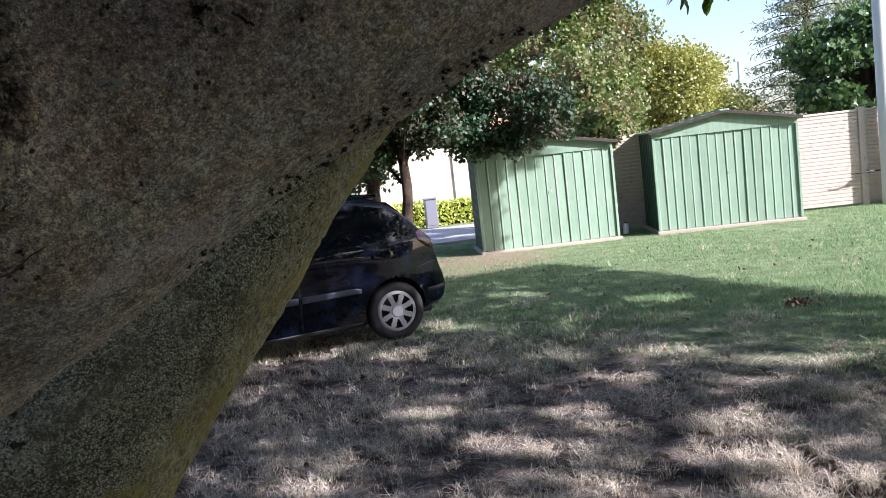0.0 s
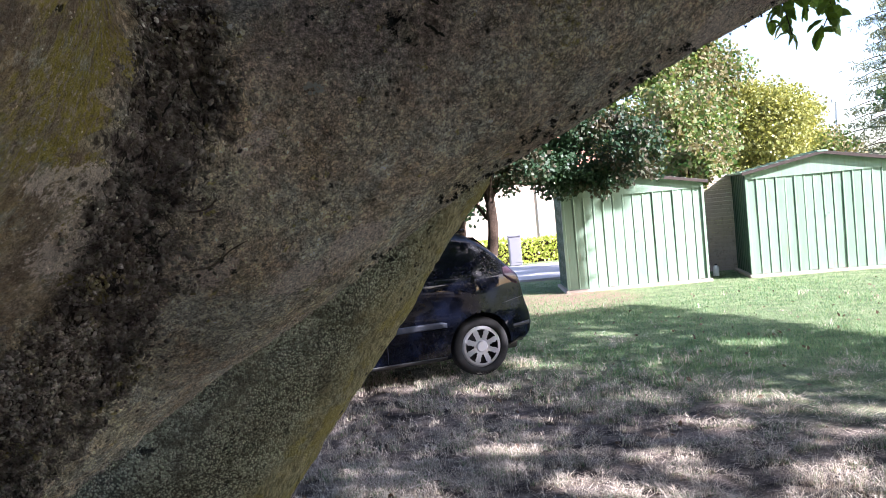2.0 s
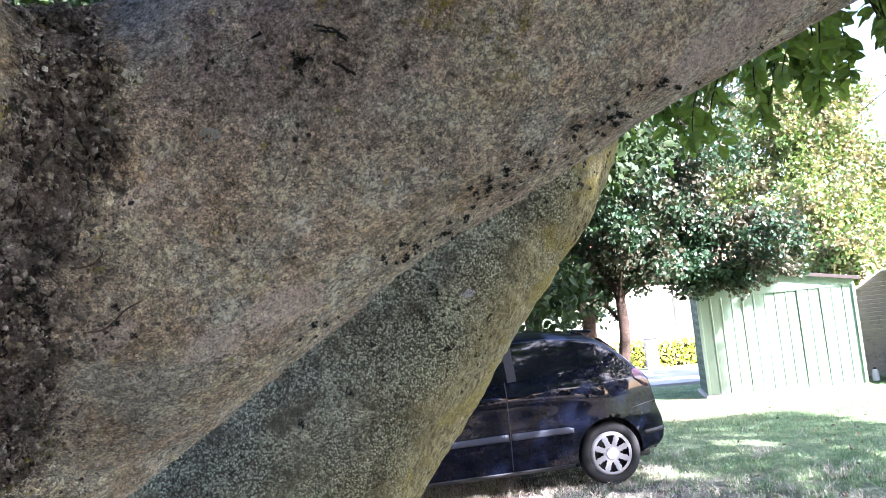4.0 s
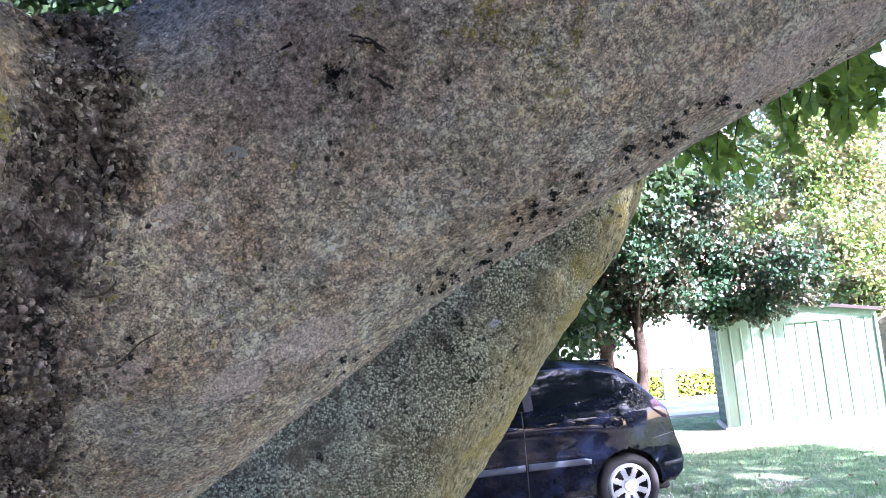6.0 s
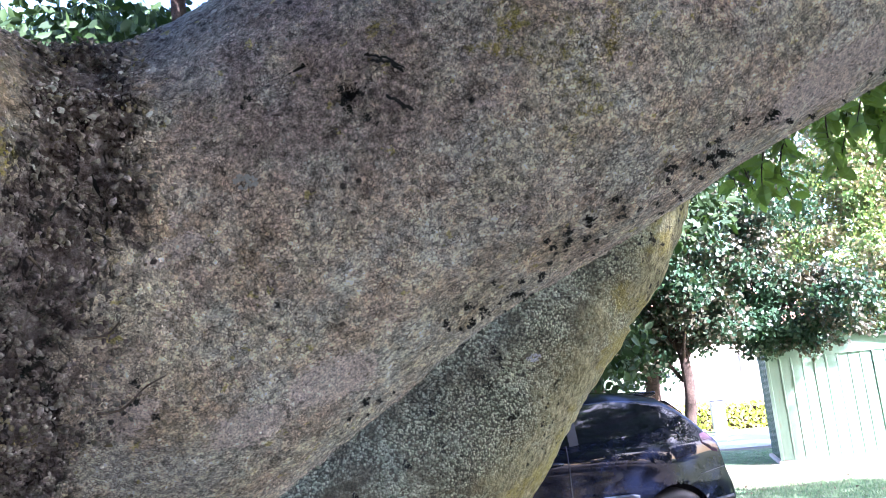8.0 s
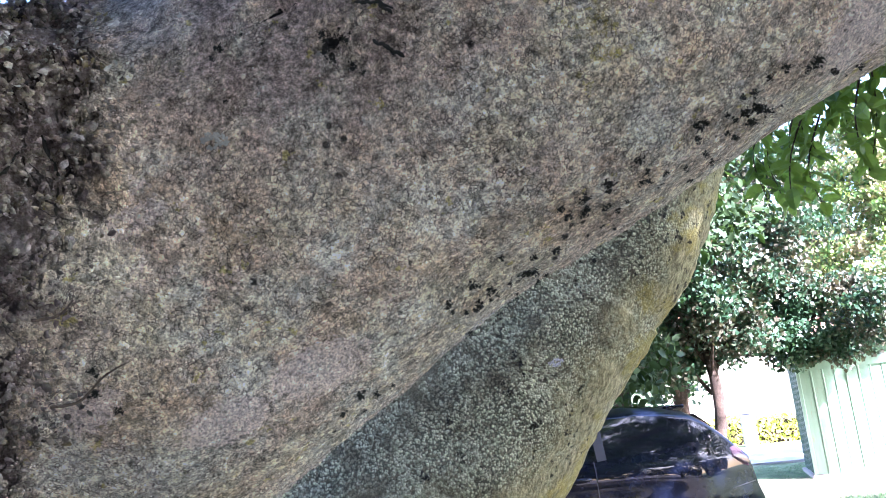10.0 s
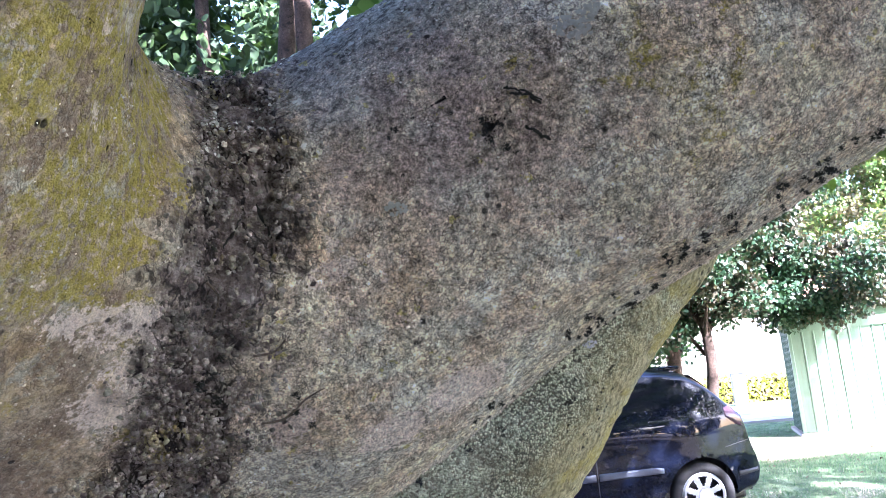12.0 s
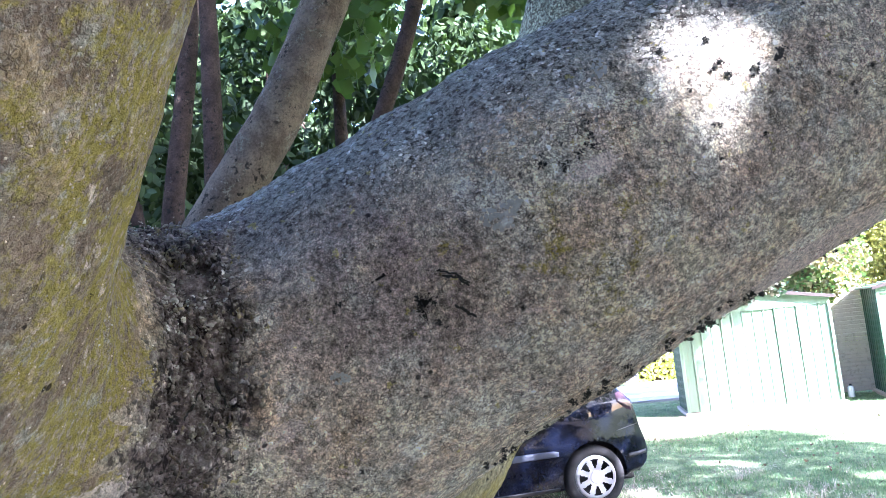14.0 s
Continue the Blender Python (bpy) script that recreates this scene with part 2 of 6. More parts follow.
    pit = g.math("MULTIPLY", g.step(g.cells(warp, 100), 0.20, 0.11), g.step(g.noise(p, 26, 3), 0.52, 0.62))
    mark = g.step(g.math("ADD", g.attr("mark"), g.math("MULTIPLY", g.math("SUBTRACT", chunk, 0.5), 3.0)), 0.45, 0.65)
    dark = g.math("MAXIMUM", g.math("MULTIPLY", pit, 0.9), mark)
    col = g.mix(dark, col, (0.010, 0.009, 0.008))
    t.links.new(col, b.inputs["Base Color"])
    b.inputs["Roughness"].default_value = 0.92
    b.inputs["Specular IOR Level"].default_value = 0.2
    h = g.math("ADD", g.math("MULTIPLY", rugged, 1.2), g.math("MULTIPLY", fine, 0.35))
    h = g.math("ADD", h, g.math("MULTIPLY", g.math("MULTIPLY", flake, cover), 0.35))
    h = g.math("MULTIPLY", g.math("SUBTRACT", h, g.math("MULTIPLY", crack, 0.7)), limb)
    h = g.math("ADD", h, g.math("MULTIPLY", g.math("SUBTRACT", g.math("MULTIPLY", cell, 0.6), seam), g.math("MULTIPLY", limb, 0.7)))
    h = g.math("ADD", h, g.math("MULTIPLY", g.math("MULTIPLY", leafy, gaps), 0.5))
    h = g.math("SUBTRACT", h, g.math("MULTIPLY", dark, 0.8))
    h = g.math("ADD", h, g.math("MULTIPLY", coll, g.math("MULTIPLY", chunk, 1.6)))
    t.links.new(g.bump(h, 1.0, 0.0026), b.inputs["Normal"])
    return m


def crumb_bark():
    """Grains of crust: the drifts of the bark below, each grain lighter or darker."""
    m, t, b = nodes("crust_grain")
    g = G(t)
    p = g.pos()
    rnd = g.n("NewGeometry").outputs["Random Per Island"]
    col = g.mix(1.0, drift(g, p), g.ramp(rnd, (0.0, 0.75), (0.4, 1.3), (0.8, 1.65), (1.0, 2.0)), "MULTIPLY")
    col = g.mix(g.math("MULTIPLY", g.step(g.noise(p, 60, 4, 0.6), 0.60, 0.68), 0.6), col, (0.34, 0.30, 0.11))
    t.links.new(col, b.inputs["Base Color"])
    b.inputs["Roughness"].default_value = 0.95
    b.inputs["Specular IOR Level"].default_value = 0.15
    return m


def flake_bark():
    """Loose corky flakes: brown, black, olive and pale pink, blackened by moss in places."""
    m, t, b = nodes("corky_flake")
    g = G(t)
    p = g.pos()
    rnd = g.n("NewGeometry").outputs["Random Per Island"]
    col = g.ramp(rnd, (0.0, (0.022, 0.018, 0.015)), (0.22, (0.075, 0.056, 0.046)), (0.45, (0.20, 0.165, 0.135)), (0.62, (0.275, 0.26, 0.20)), (0.78, (0.26, 0.245, 0.13)), (0.88, (0.33, 0.285, 0.25)), (1.0, (0.56, 0.48, 0.44)))
    tone = g.ramp(g.noise(p, 95, 6, 0.72), (0.34, (0.03, 0.024, 0.02)), (0.43, (0.16, 0.125, 0.105)), (0.50, (0.30, 0.255, 0.205)), (0.58, (0.37, 0.35, 0.27)), (0.68, (0.60, 0.52, 0.465)))
    col = g.mix(0.6, col, tone)
    moss = g.math("MULTIPLY", g.step(g.noise(p, 22, 4, 0.65), 0.50, 0.60), g.step(g.noise(p, 140, 3, 0.6), 0.35, 0.55))
    col = g.mix(g.math("MULTIPLY", moss, 0.8), col, g.mix(rnd, (0.012, 0.013, 0.010), (0.10, 0.095, 0.075)))
    col = g.mix(g.math("MULTIPLY", g.step(g.noise(p, 31, 4, 0.65), 0.58, 0.66), 0.55), col, (0.30, 0.25, 0.07))
    col = g.mix(0.8, col, g.ramp(g.noise(p, 520, 4, 0.7), (0.34, 0.45), (0.5, 1.0), (0.66, 1.5)), "MULTIPLY")
    t.links.new(col, b.inputs["Base Color"])
    b.inputs["Roughness"].default_value = 0.95
    b.inputs["Specular IOR Level"].default_value = 0.15
    t.links.new(g.bump(g.noise(p, 600, 4, 0.7), 0.8, 0.0012), b.inputs["Normal"])
    return m


def scale_lichen():
    """Grey-green leafy lichen scales, paler at random, yellowed here and there."""
    m, t, b = nodes("lichen_scale")
    g = G(t)
    p = g.pos()
    rnd = g.n("NewGeometry").outputs["Random Per Island"]
    col = g.ramp(rnd, (0.0, (0.13, 0.125, 0.10)), (0.25, (0.34, 0.335, 0.265)), (0.7, (0.51, 0.505, 0.415)), (1.0, (0.66, 0.65, 0.55)))
    col = g.mix(g.math("MULTIPLY", g.step(g.noise(p, 20, 5, 0.65), 0.54, 0.66), 0.5), col, (0.30, 0.285, 0.12))
    col = g.mix(0.6, col, g.ramp(g.noise(p, 600, 4, 0.7), (0.34, 0.55), (0.5, 1.0), (0.66, 1.4)), "MULTIPLY")
    t.links.new(col, b.inputs["Base Color"])
    b.inputs["Roughness"].default_value = 0.95
    b.inputs["Specular IOR Level"].default_value = 0.15
    return m


def bark_far(name, dark, light, lichen, amount, olive=0.0, scale=1.0):
    m, t, b = nodes(name)
    g = G(t)
    p = g.pos()
    mid = g.noise(p, 14 * scale, 5, 0.65)
    fine = g.noise(p, 150 * scale, 4, 0.7)
    col = g.mix(g.step(mid, 0.3, 0.7), dark, light)
    fl = g.math("MULTIPLY", g.step(g.noise(p, 15 * scale, 7, 0.75), 0.60 - amount * 0.26, 0.68 - amount * 0.26), g.step(g.noise(p, 110 * scale, 4, 0.7), 0.46, 0.53))
    tone = g.noise(p, 230 * scale, 2, 0.5)
    col = g.mix(g.math("MULTIPLY", fl, 0.85), col, g.mix(tone, tuple(c * 0.75 for c in lichen), lichen))
    if olive:
        side = g.attr("olive")
        col = g.mix(g.math("MULTIPLY", g.step(g.math("ADD", g.noise(p, 7, 4, 0.6), g.math("MULTIPLY", side, 0.45)), 0.58, 0.86), olive), col, g.mix(mid, (0.25, 0.22, 0.135), (0.38, 0.34, 0.215)))
        col = g.mix(g.math("MULTIPLY", g.step(g.math("ADD", g.noise(p, 12, 5, 0.7), g.math("MULTIPLY", side, 0.3)), 0.78, 0.92), 0.6), col, (0.27, 0.215, 0.05))
    blk = g.math("MULTIPLY", g.step(g.noise(p, 62 * scale, 4, 0.6), 0.56, 0.61), g.step(g.noise(p, 8 * scale, 3), 0.44, 0.56))
    col = g.mix(g.math("MULTIPLY", blk, 0.9), col, (0.014, 0.014, 0.011))
    col = g.mix(0.55, col, g.ramp(fine, (0.32, 0.25), (0.5, 0.95), (0.68, 1.5)), "MULTIPLY")
    t.links.new(col, b.inputs["Base Color"])
    b.inputs["Roughness"].default_value = 0.93
    b.inputs["Specular IOR Level"].default_value = 0.2
    h = g.math("ADD", fine, g.math("MULTIPLY", fl, 1.2))
    t.links.new(g.bump(h, 0.9, 0.006 / scale), b.inputs["Normal"])
    return m


def bark_lean():
    """Grey granular lichen with black gaps, giving way to smooth olive-tan bark on one side."""
    m, t, b = nodes("lichen_bark_pale")
    g = G(t)
    p = g.pos()
    warp = g.n("VectorMath", operation="ADD", i_0=p, i_1=g.n("VectorMath", operation="SCALE", i_0=g.n("TexNoise", i_Vector=p, i_Scale=110, i_Detail=3).outputs[1], i_Scale=0.006).outputs[0]).outputs[0]
    va = g.n("TexVoronoi", i_Vector=warp, i_Scale=300)
    tone = g.n("SeparateColor", i_0=va.outputs["Color"])
    d = va.outputs["Distance"]
    mid, fine = g.noise(p, 22, 6, 0.7), g.noise(p, 240, 4, 0.75)
    col = g.mix(g.step(mid, 0.35, 0.65), (0.12, 0.11, 0.078), (0.32, 0.295, 0.22))
    crust = g.math("MULTIPLY", g.step(g.noise(p, 16, 7, 0.75), 0.38, 0.52), g.step(tone.outputs[0], 0.22, 0.34))
    grain = g.mix(tone.outputs[1], (0.38, 0.40, 0.29), (0.74, 0.76, 0.60))
    col = g.mix(g.math("MULTIPLY", crust, 0.9), col, grain)
    hollow = g.math("MULTIPLY", g.step(d, 0.45, 0.68), g.step(g.noise(p, 11, 4, 0.6), 0.36, 0.55))
    col = g.mix(g.math("MULTIPLY", hollow, 0.8), col, (0.05, 0.05, 0.036))
    side = g.attr("olive")
    bare = g.step(g.math("ADD", g.noise(p, 9, 5, 0.65), g.math("MULTIPLY", side, 0.62)), 0.74, 1.08)
    streak = g.noise(g.n("Mapping", i_Vector=p, i_Rotation=(0, radians(-36), 0), i_Scale=(130, 130, 11)).outputs[0], 1.0, 5, 0.65)
    tan = g.mix(g.step(streak, 0.36, 0.64), (0.17, 0.15, 0.078), (0.52, 0.46, 0.28))
    col = g.mix(g.math("MULTIPLY", bare, 0.85), col, tan)
    col = g.mix(g.math("MULTIPLY", g.step(g.math("ADD", g.noise(p, 14, 5, 0.7), g.math("MULTIPLY", side, 0.30)), 0.74, 0.88), 0.65), col, (0.36, 0.30, 0.085))
    blk = g.math("MULTIPLY", g.step(g.noise(p, 70, 4, 0.65), 0.58, 0.63), g.step(g.noise(p, 8, 3), 0.48, 0.58))
    col = g.mix(g.math("MULTIPLY", blk, 0.9), col, (0.014, 0.014, 0.011))
    col = g.mix(0.5, col, g.ramp(fine, (0.34, 0.3), (0.5, 0.95), (0.66, 1.5)), "MULTIPLY")
    col = g.mix(1.0, col, (1.18, 1.17, 1.0), "MULTIPLY")
    t.links.new(col, b.inputs["Base Color"])
    b.inputs["Roughness"].default_value = 0.93
    b.inputs["Specular IOR Level"].default_value = 0.2
    h = g.math("SUBTRACT", g.math("ADD", fine, g.math("MULTIPLY", streak, 0.6)), g.math("MULTIPLY", d, g.math("MULTIPLY", g.math("MULTIPLY", crust, g.math("SUBTRACT", 1.0, bare)), 1.2)))
    t.links.new(g.bump(h, 1.0, 0.006), b.inputs["Normal"])
    return m


def leaf_material(name, a, b_, glow=0.4, third=None, gloss=0.45):
    """Leaves: colour varies by leaf, and light comes through."""
    m, t, b = nodes(name)
    g = G(t)
    rnd = g.n("NewGeometry").outputs["Random Per Island"]
    big = g.noise(g.pos(), 1.1, 3)
    col = g.mix(rnd, a, b_)
    if third:
        col = g.mix(g.math("MULTIPLY", g.step(g.math("ADD", g.math("MULTIPLY", rnd, 0.35), big), 0.62, 0.84), 0.85), col, third)
    t.links.new(col, b.inputs["Base Color"])
    b.inputs["Roughness"].default_value = gloss
    tr = g.n("BsdfTranslucent", i_Color=g.mix(0.5, col, g.mix(1.0, col, (1.5, 1.35, 0.5), "MULTIPLY")))
    mx = g.n("MixShader", i_0=glow, i_1=b.outputs[0], i_2=tr.outputs[0])
    t.links.new(mx.outputs[0], t.nodes["Material Output"].inputs[0])
    return m


def painted(name, colour, rough, metal=0.0, spread=0.15, scale=8.0, bump=0.0, grime=None, amount=0.0):
    m, t, b = nodes(name)
    g = G(t)
    p = g.pos()
    lo, hi = tuple(c * (1 - spread) for c in colour), tuple(min(c * (1 + spread), 1) for c in colour)
    big, fine = g.noise(p, scale, 5, 0.6), g.noise(p, scale * 14, 4, 0.65)
    col = g.mix(g.math("ADD", g.math("MULTIPLY", big, 0.6), g.math("MULTIPLY", fine, 0.4)), lo, hi)
    if grime:
        col = g.mix(g.math("MULTIPLY", g.step(g.noise(p, scale * 2.3, 6, 0.7), 0.52, 0.72), amount), col, grime)
    t.links.new(col, b.inputs["Base Color"])
    b.inputs["Metallic"].default_value = metal
    t.links.new(g.ramp(fine, (0.3, rough * 0.85), (0.7, min(1.0, rough * 1.15))), b.inputs["Roughness"])
    if bump:
        t.links.new(g.bump(fine, 0.7, bump), b.inputs["Normal"])
    return m


def shed_paint(name, deep, faded):
    """Green enamel on sheet steel, chalked, with rust runs."""
    m, t, b = nodes(name)
    g = G(t)
    p = g.pos()
    streak = g.n("Mapping", i_Vector=p, i_Scale=(9, 9, 0.8)).outputs[0]
    run = g.noise(streak, 2.2, 5, 0.6)
    big = g.noise(p, 1.6, 4)
    col = g.mix(g.math("ADD", g.math("MULTIPLY", run, 0.6), g.math("MULTIPLY", big, 0.4)), deep, faded)
    rnd = g.n("ObjectInfo").outputs["Random"]
    col = g.mix(0.5, col, g.ramp(rnd, (0.0, 0.82), (1.0, 1.12)), "MULTIPLY")
    rust = g.math("MULTIPLY", g.step(g.noise(streak, 4.1, 6, 0.7), 0.55, 0.68), g.step(g.noise(p, 2.3, 3), 0.42, 0.58))
    col = g.mix(g.math("MULTIPLY", rust, 0.6), col, (0.26, 0.18, 0.11))
    t.links.new(col, b.inputs["Base Color"])
    b.inputs["Roughness"].default_value = 0.5
    t.links.new(g.bump(g.noise(p, 5, 4), 0.4, 0.01), b.inputs["Normal"])
    return m


def ground_material():
    m, t, b = nodes("lawn_soil")
    g = G(t)
    p = g.pos()
    xyz = g.n("SeparateXYZ", i_0=p)
    far = g.math("ADD", g.math("ADD", xyz.outputs[1], g.math("MULTIPLY", xyz.outputs[0], 1.2)), g.math("MULTIPLY", g.noise(p, 0.8, 4), 4.0))
    greenness = g.step(far, 9.6, 13.6)
    patches = g.noise(p, 3.4, 7, 0.75)
    fine = g.noise(p, 38, 6, 0.8)
    straw = g.mix(g.step(patches, 0.35, 0.65), (0.03, 0.024, 0.021), (0.27, 0.22, 0.185))
    grass = g.mix(g.step(patches, 0.35, 0.7), (0.13, 0.17, 0.085), (0.31, 0.355, 0.19))
    col = g.mix(greenness, straw, grass)
    bare = g.math("MULTIPLY", g.step(g.n("VectorMath", operation="DISTANCE", i_0=p, i_1=(2.0, 13.6, 0)).outputs["Value"], 1.7, 0.9), g.step(g.noise(p, 3, 4), 0.3, 0.5))
    col = g.mix(bare, col, (0.30, 0.215, 0.155))
    col = g.mix(0.6, col, g.ramp(fine, (0.34, 0.2), (0.5, 0.9), (0.66, 1.7)), "MULTIPLY")
    t.links.new(col, b.inputs["Base Color"])
    b.inputs["Roughness"].default_value = 0.95
    b.inputs["Specular IOR Level"].default_value = 0.1
    t.links.new(g.bump(g.math("ADD", fine, patches), 0.8, 0.03), b.inputs["Normal"])
    return m


def car_paint():
    m, t, b = nodes("dark_blue_enamel")
    g = G(t)
    p = g.pos()
    col = g.mix(g.noise(p, 3, 4), (0.0022, 0.0034, 0.0085), (0.0034, 0.0052, 0.013))
    dust = g.math("MULTIPLY", g.step(g.noise(p, 18, 6, 0.7), 0.5, 0.75), 0.012)
    t.links.new(g.mix(dust, col, (0.16, 0.14, 0.12)), b.inputs["Base Color"])
    b.inputs["Roughness"].default_value = 0.28
    b.inputs["Specular IOR Level"].default_value = 0.05
    b.inputs["Coat Weight"].default_value = 0.75
    b.inputs["Coat Roughness"].default_value = 0.018
    return m


BARK = bark_near()
CRUMB, FLAKE, SCALE = crumb_bark(), flake_bark(), scale_lichen()
BARK_LEAN = bark_lean()
BARK_STEM = bark_far("grey_bark", (0.11, 0.085, 0.058), (0.23, 0.185, 0.125), (0.33, 0.31, 0.22), 0.25)
BARK_DARK = bark_far("brown_bark", (0.035, 0.024, 0.018), (0.085, 0.058, 0.042), (0.16, 0.14, 0.11), 0.0, scale=0.6)
LEAF = leaf_material("walnut_leaf", (0.055, 0.12, 0.022), (0.12, 0.20, 0.042), 0.45, gloss=0.4)
LEAF_SPRAY = leaf_material("leaflet", (0.10, 0.19, 0.035), (0.20, 0.30, 0.065), 0.6, gloss=0.4)
LEAF_WOOD = leaf_material("wood_leaf", (0.013, 0.034, 0.008), (0.040, 0.075, 0.015), 0.28, gloss=0.7)
LEAF_BLUE = leaf_material("blue_green_leaf", (0.018, 0.050, 0.022), (0.048, 0.105, 0.045), 0.25, third=(0.09, 0.07, 0.045), gloss=0.55)
LEAF_LIME = leaf_material("lime_leaf", (0.05, 0.115, 0.024), (0.22, 0.27, 0.07), 0.35, third=(0.24, 0.19, 0.11))
LEAF_GOLD = leaf_material("yellow_green_leaf", (0.19, 0.22, 0.05), (0.37, 0.36, 0.11), 0.33)
LEAF_HEDGE = leaf_material("hedge_leaf", (0.34, 0.42, 0.06), (0.60, 0.65, 0.16), 0.3)
LEAF_FIR = leaf_material("conifer_needles", (0.10, 0.14, 0.075), (0.28, 0.29, 0.17), 0.2, gloss=0.6)
LEAF_MID = leaf_material("mid_green_leaf", (0.04, 0.09, 0.03), (0.10, 0.17, 0.055), 0.3, gloss=0.4)
LEAF_DARK = leaf_material("dark_leaf", (0.020, 0.055, 0.018), (0.045, 0.095, 0.03), 0.2, gloss=0.35)
STRAW = leaf_material("straw_blade", (0.19, 0.16, 0.135), (0.84, 0.74, 0.62), 0.2, gloss=0.8)
BLADE = leaf_material("grass_blade", (0.075, 0.175, 0.08), (0.28, 0.40, 0.20), 0.35, gloss=0.7)
DRY_LEAF = leaf_material("dry_leaf", (0.09, 0.055, 0.035), (0.27, 0.19, 0.13), 0.15, gloss=0.7)
SOIL = ground_material()
GREEN = shed_paint("green_sheet", (0.13, 0.235, 0.155), (0.33, 0.43, 0.325))
# same green painted darker, so the shed sides read as shaded
GREEN_SHADED = shed_paint("shaded_green_sheet", (0.022, 0.055, 0.036), (0.06, 0.12, 0.08))
RUST = painted("rusty_roof_edge", (0.05, 0.036, 0.030), 0.8, 0.1, 0.5, 6, 0.004)
CONCRETE = painted("weathered_concrete", (0.50, 0.41, 0.345), 0.9, 0, 0.25, 5, 0.008, (0.24, 0.20, 0.175), 0.7)
SLAB = painted("slab_concrete", (0.42, 0.34, 0.28), 0.9, 0, 0.2, 4, 0.006)
ROADWAY = painted("pale_road", (0.42, 0.40, 0.39), 0.9, 0, 0.08, 2, 0.004)
STUCCO = painted("cream_stucco", (0.70, 0.56, 0.45), 0.9, 0, 0.06, 1.2, 0.003)
ROOF = painted("terracotta_tiles", (0.42, 0.20, 0.13), 0.85, 0, 0.25, 2, 0.01)
POLE = painted("pale_concrete_pole", (0.62, 0.62, 0.63), 0.8, 0, 0.08, 4, 0.003)
GREYBOX = painted("grey_box_paint", (0.17, 0.17, 0.20), 0.6, 0, 0.1, 5, 0.001)
PAINT = car_paint()
GLASS = painted("tinted_glass", (0.006, 0.007, 0.010), 0.05, 0, 0.05, 3)
RUBBER = painted("tyre_rubber", (0.022, 0.021, 0.021), 0.85, 0, 0.2, 20, 0.001, (0.10, 0.085, 0.07), 0.25)
BLACK = painted("black_plastic", (0.016, 0.016, 0.018), 0.55, 0, 0.2, 20)
STRIP = painted("grey_blue_strip", (0.055, 0.062, 0.085), 0.42, 0, 0.1, 20)
SILVER = painted("silver_cover", (0.50, 0.50, 0.52), 0.38, 0.15, 0.05, 12, 0, (0.36, 0.34, 0.31), 0.25)
LAMP = painted("smoked_lamp", (0.06, 0.030, 0.045), 0.12, 0, 0.3, 30)
MOSS = painted("black_moss", (0.018, 0.019, 0.011), 0.95, 0, 0.6, 150, 0.002)
LICHEN = painted("leafy_lichen", (0.50, 0.51, 0.43), 0.92, 0, 0.35, 200, 0.002)

# ---- ground ----
rng = np.random.default_rng(4)
xs = np.concatenate([[-900, -200, -60], np.linspace(-24, 30, 109), [70, 220, 900]])
ys = np.concatenate([[-900, -120, -30], np.linspace(-12, 40, 105), [90, 250, 900]])
X, Y = np.meshgrid(xs, ys)
Z = np.array([noise.noise((a * 0.45, b * 0.45, 3.1)) * 0.035 + noise.noise((a * 1.7, b * 1.7, 0.4)) * 0.012 for a, b in zip(X.ravel(), Y.ravel())])
Z[(np.abs(X.ravel()) > 40) | (np.abs(Y.ravel()) > 45)] = 0
V = np.stack([X.ravel(), Y.ravel(), Z - 0.015], 1)
k, j = np.meshgrid(np.arange(len(ys) - 1), np.arange(len(xs) - 1), indexing="ij")
w = len(xs)
ground = part("ground", fast_mesh("ground", V, np.stack([k * w + j, k * w + j + 1, (k + 1) * w + j + 1, (k + 1) * w + j], -1).reshape(-1, 4)), SOIL, smooth=True)
tagged(ground, "dry lawn, straw-coloured under the trees, greener further out", "lawn", kind="structure")
road = part("road", box_mesh("road", -20, 17.6, -0.2, 60, 21.9, 0.035), ROADWAY)
tagged(road, "pale asphalt drive beyond the lawn", "road", kind="structure")


# ---- near tree: trunk and two limbs grown together ----
CH_TRUNK = [(-0.8, 0.7, -0.05, 0.27), (-0.72, 0.66, 0.6, 0.22), (-0.62, 0.62, 1.15, 0.2), (-0.5635, 0.5704, 1.472, 0.1355)]
CH_YELLOW = [(-0.4791, 0.6314, 1.6646, 0.1448), (-0.3019, 0.2925, 1.8285, 0.1308), (-0.1597, 0.1814, 2.0289, 0.1228), (-0.12, 0.0, 2.35, 0.118), (-0.1, -0.05, 3.1, 0.1), (0.3, -0.6, 4.6, 0.06)]
CH_LIMB = [(-0.5, 0.5309, 1.5683, 0.1324), (-0.3, 0.6017, 1.6805, 0.126), (-0.2, 0.5653, 1.7402, 0.1264), (-0.08, 0.5778, 1.8074, 0.1191), (0.0, 0.5818, 1.8454, 0.1182), (0.4, 0.6374, 2.017, 0.1084), (0.9, 0.66, 2.26, 0.105), (1.6, 0.9, 2.75, 0.09), (2.6, 1.4, 3.8, 0.06), (3.4, 1.8, 5.0, 0.035)]


def chain_distance(p, chain):
    """Distance from points to a chain of tapered rods."""
    best = np.full(len(p), 1e9)
    for a, b in zip(chain, chain[1:]):
        a, b = np.array(a), np.array(b)
        d = b[:3] - a[:3]
        t = np.clip(((p - a[:3]) @ d) / (d @ d), 0, 1)
        best = np.minimum(best, np.linalg.norm(p - a[:3] - t[:, None] * d, axis=1) - (a[3] + t * (b[3] - a[3])))
    return best


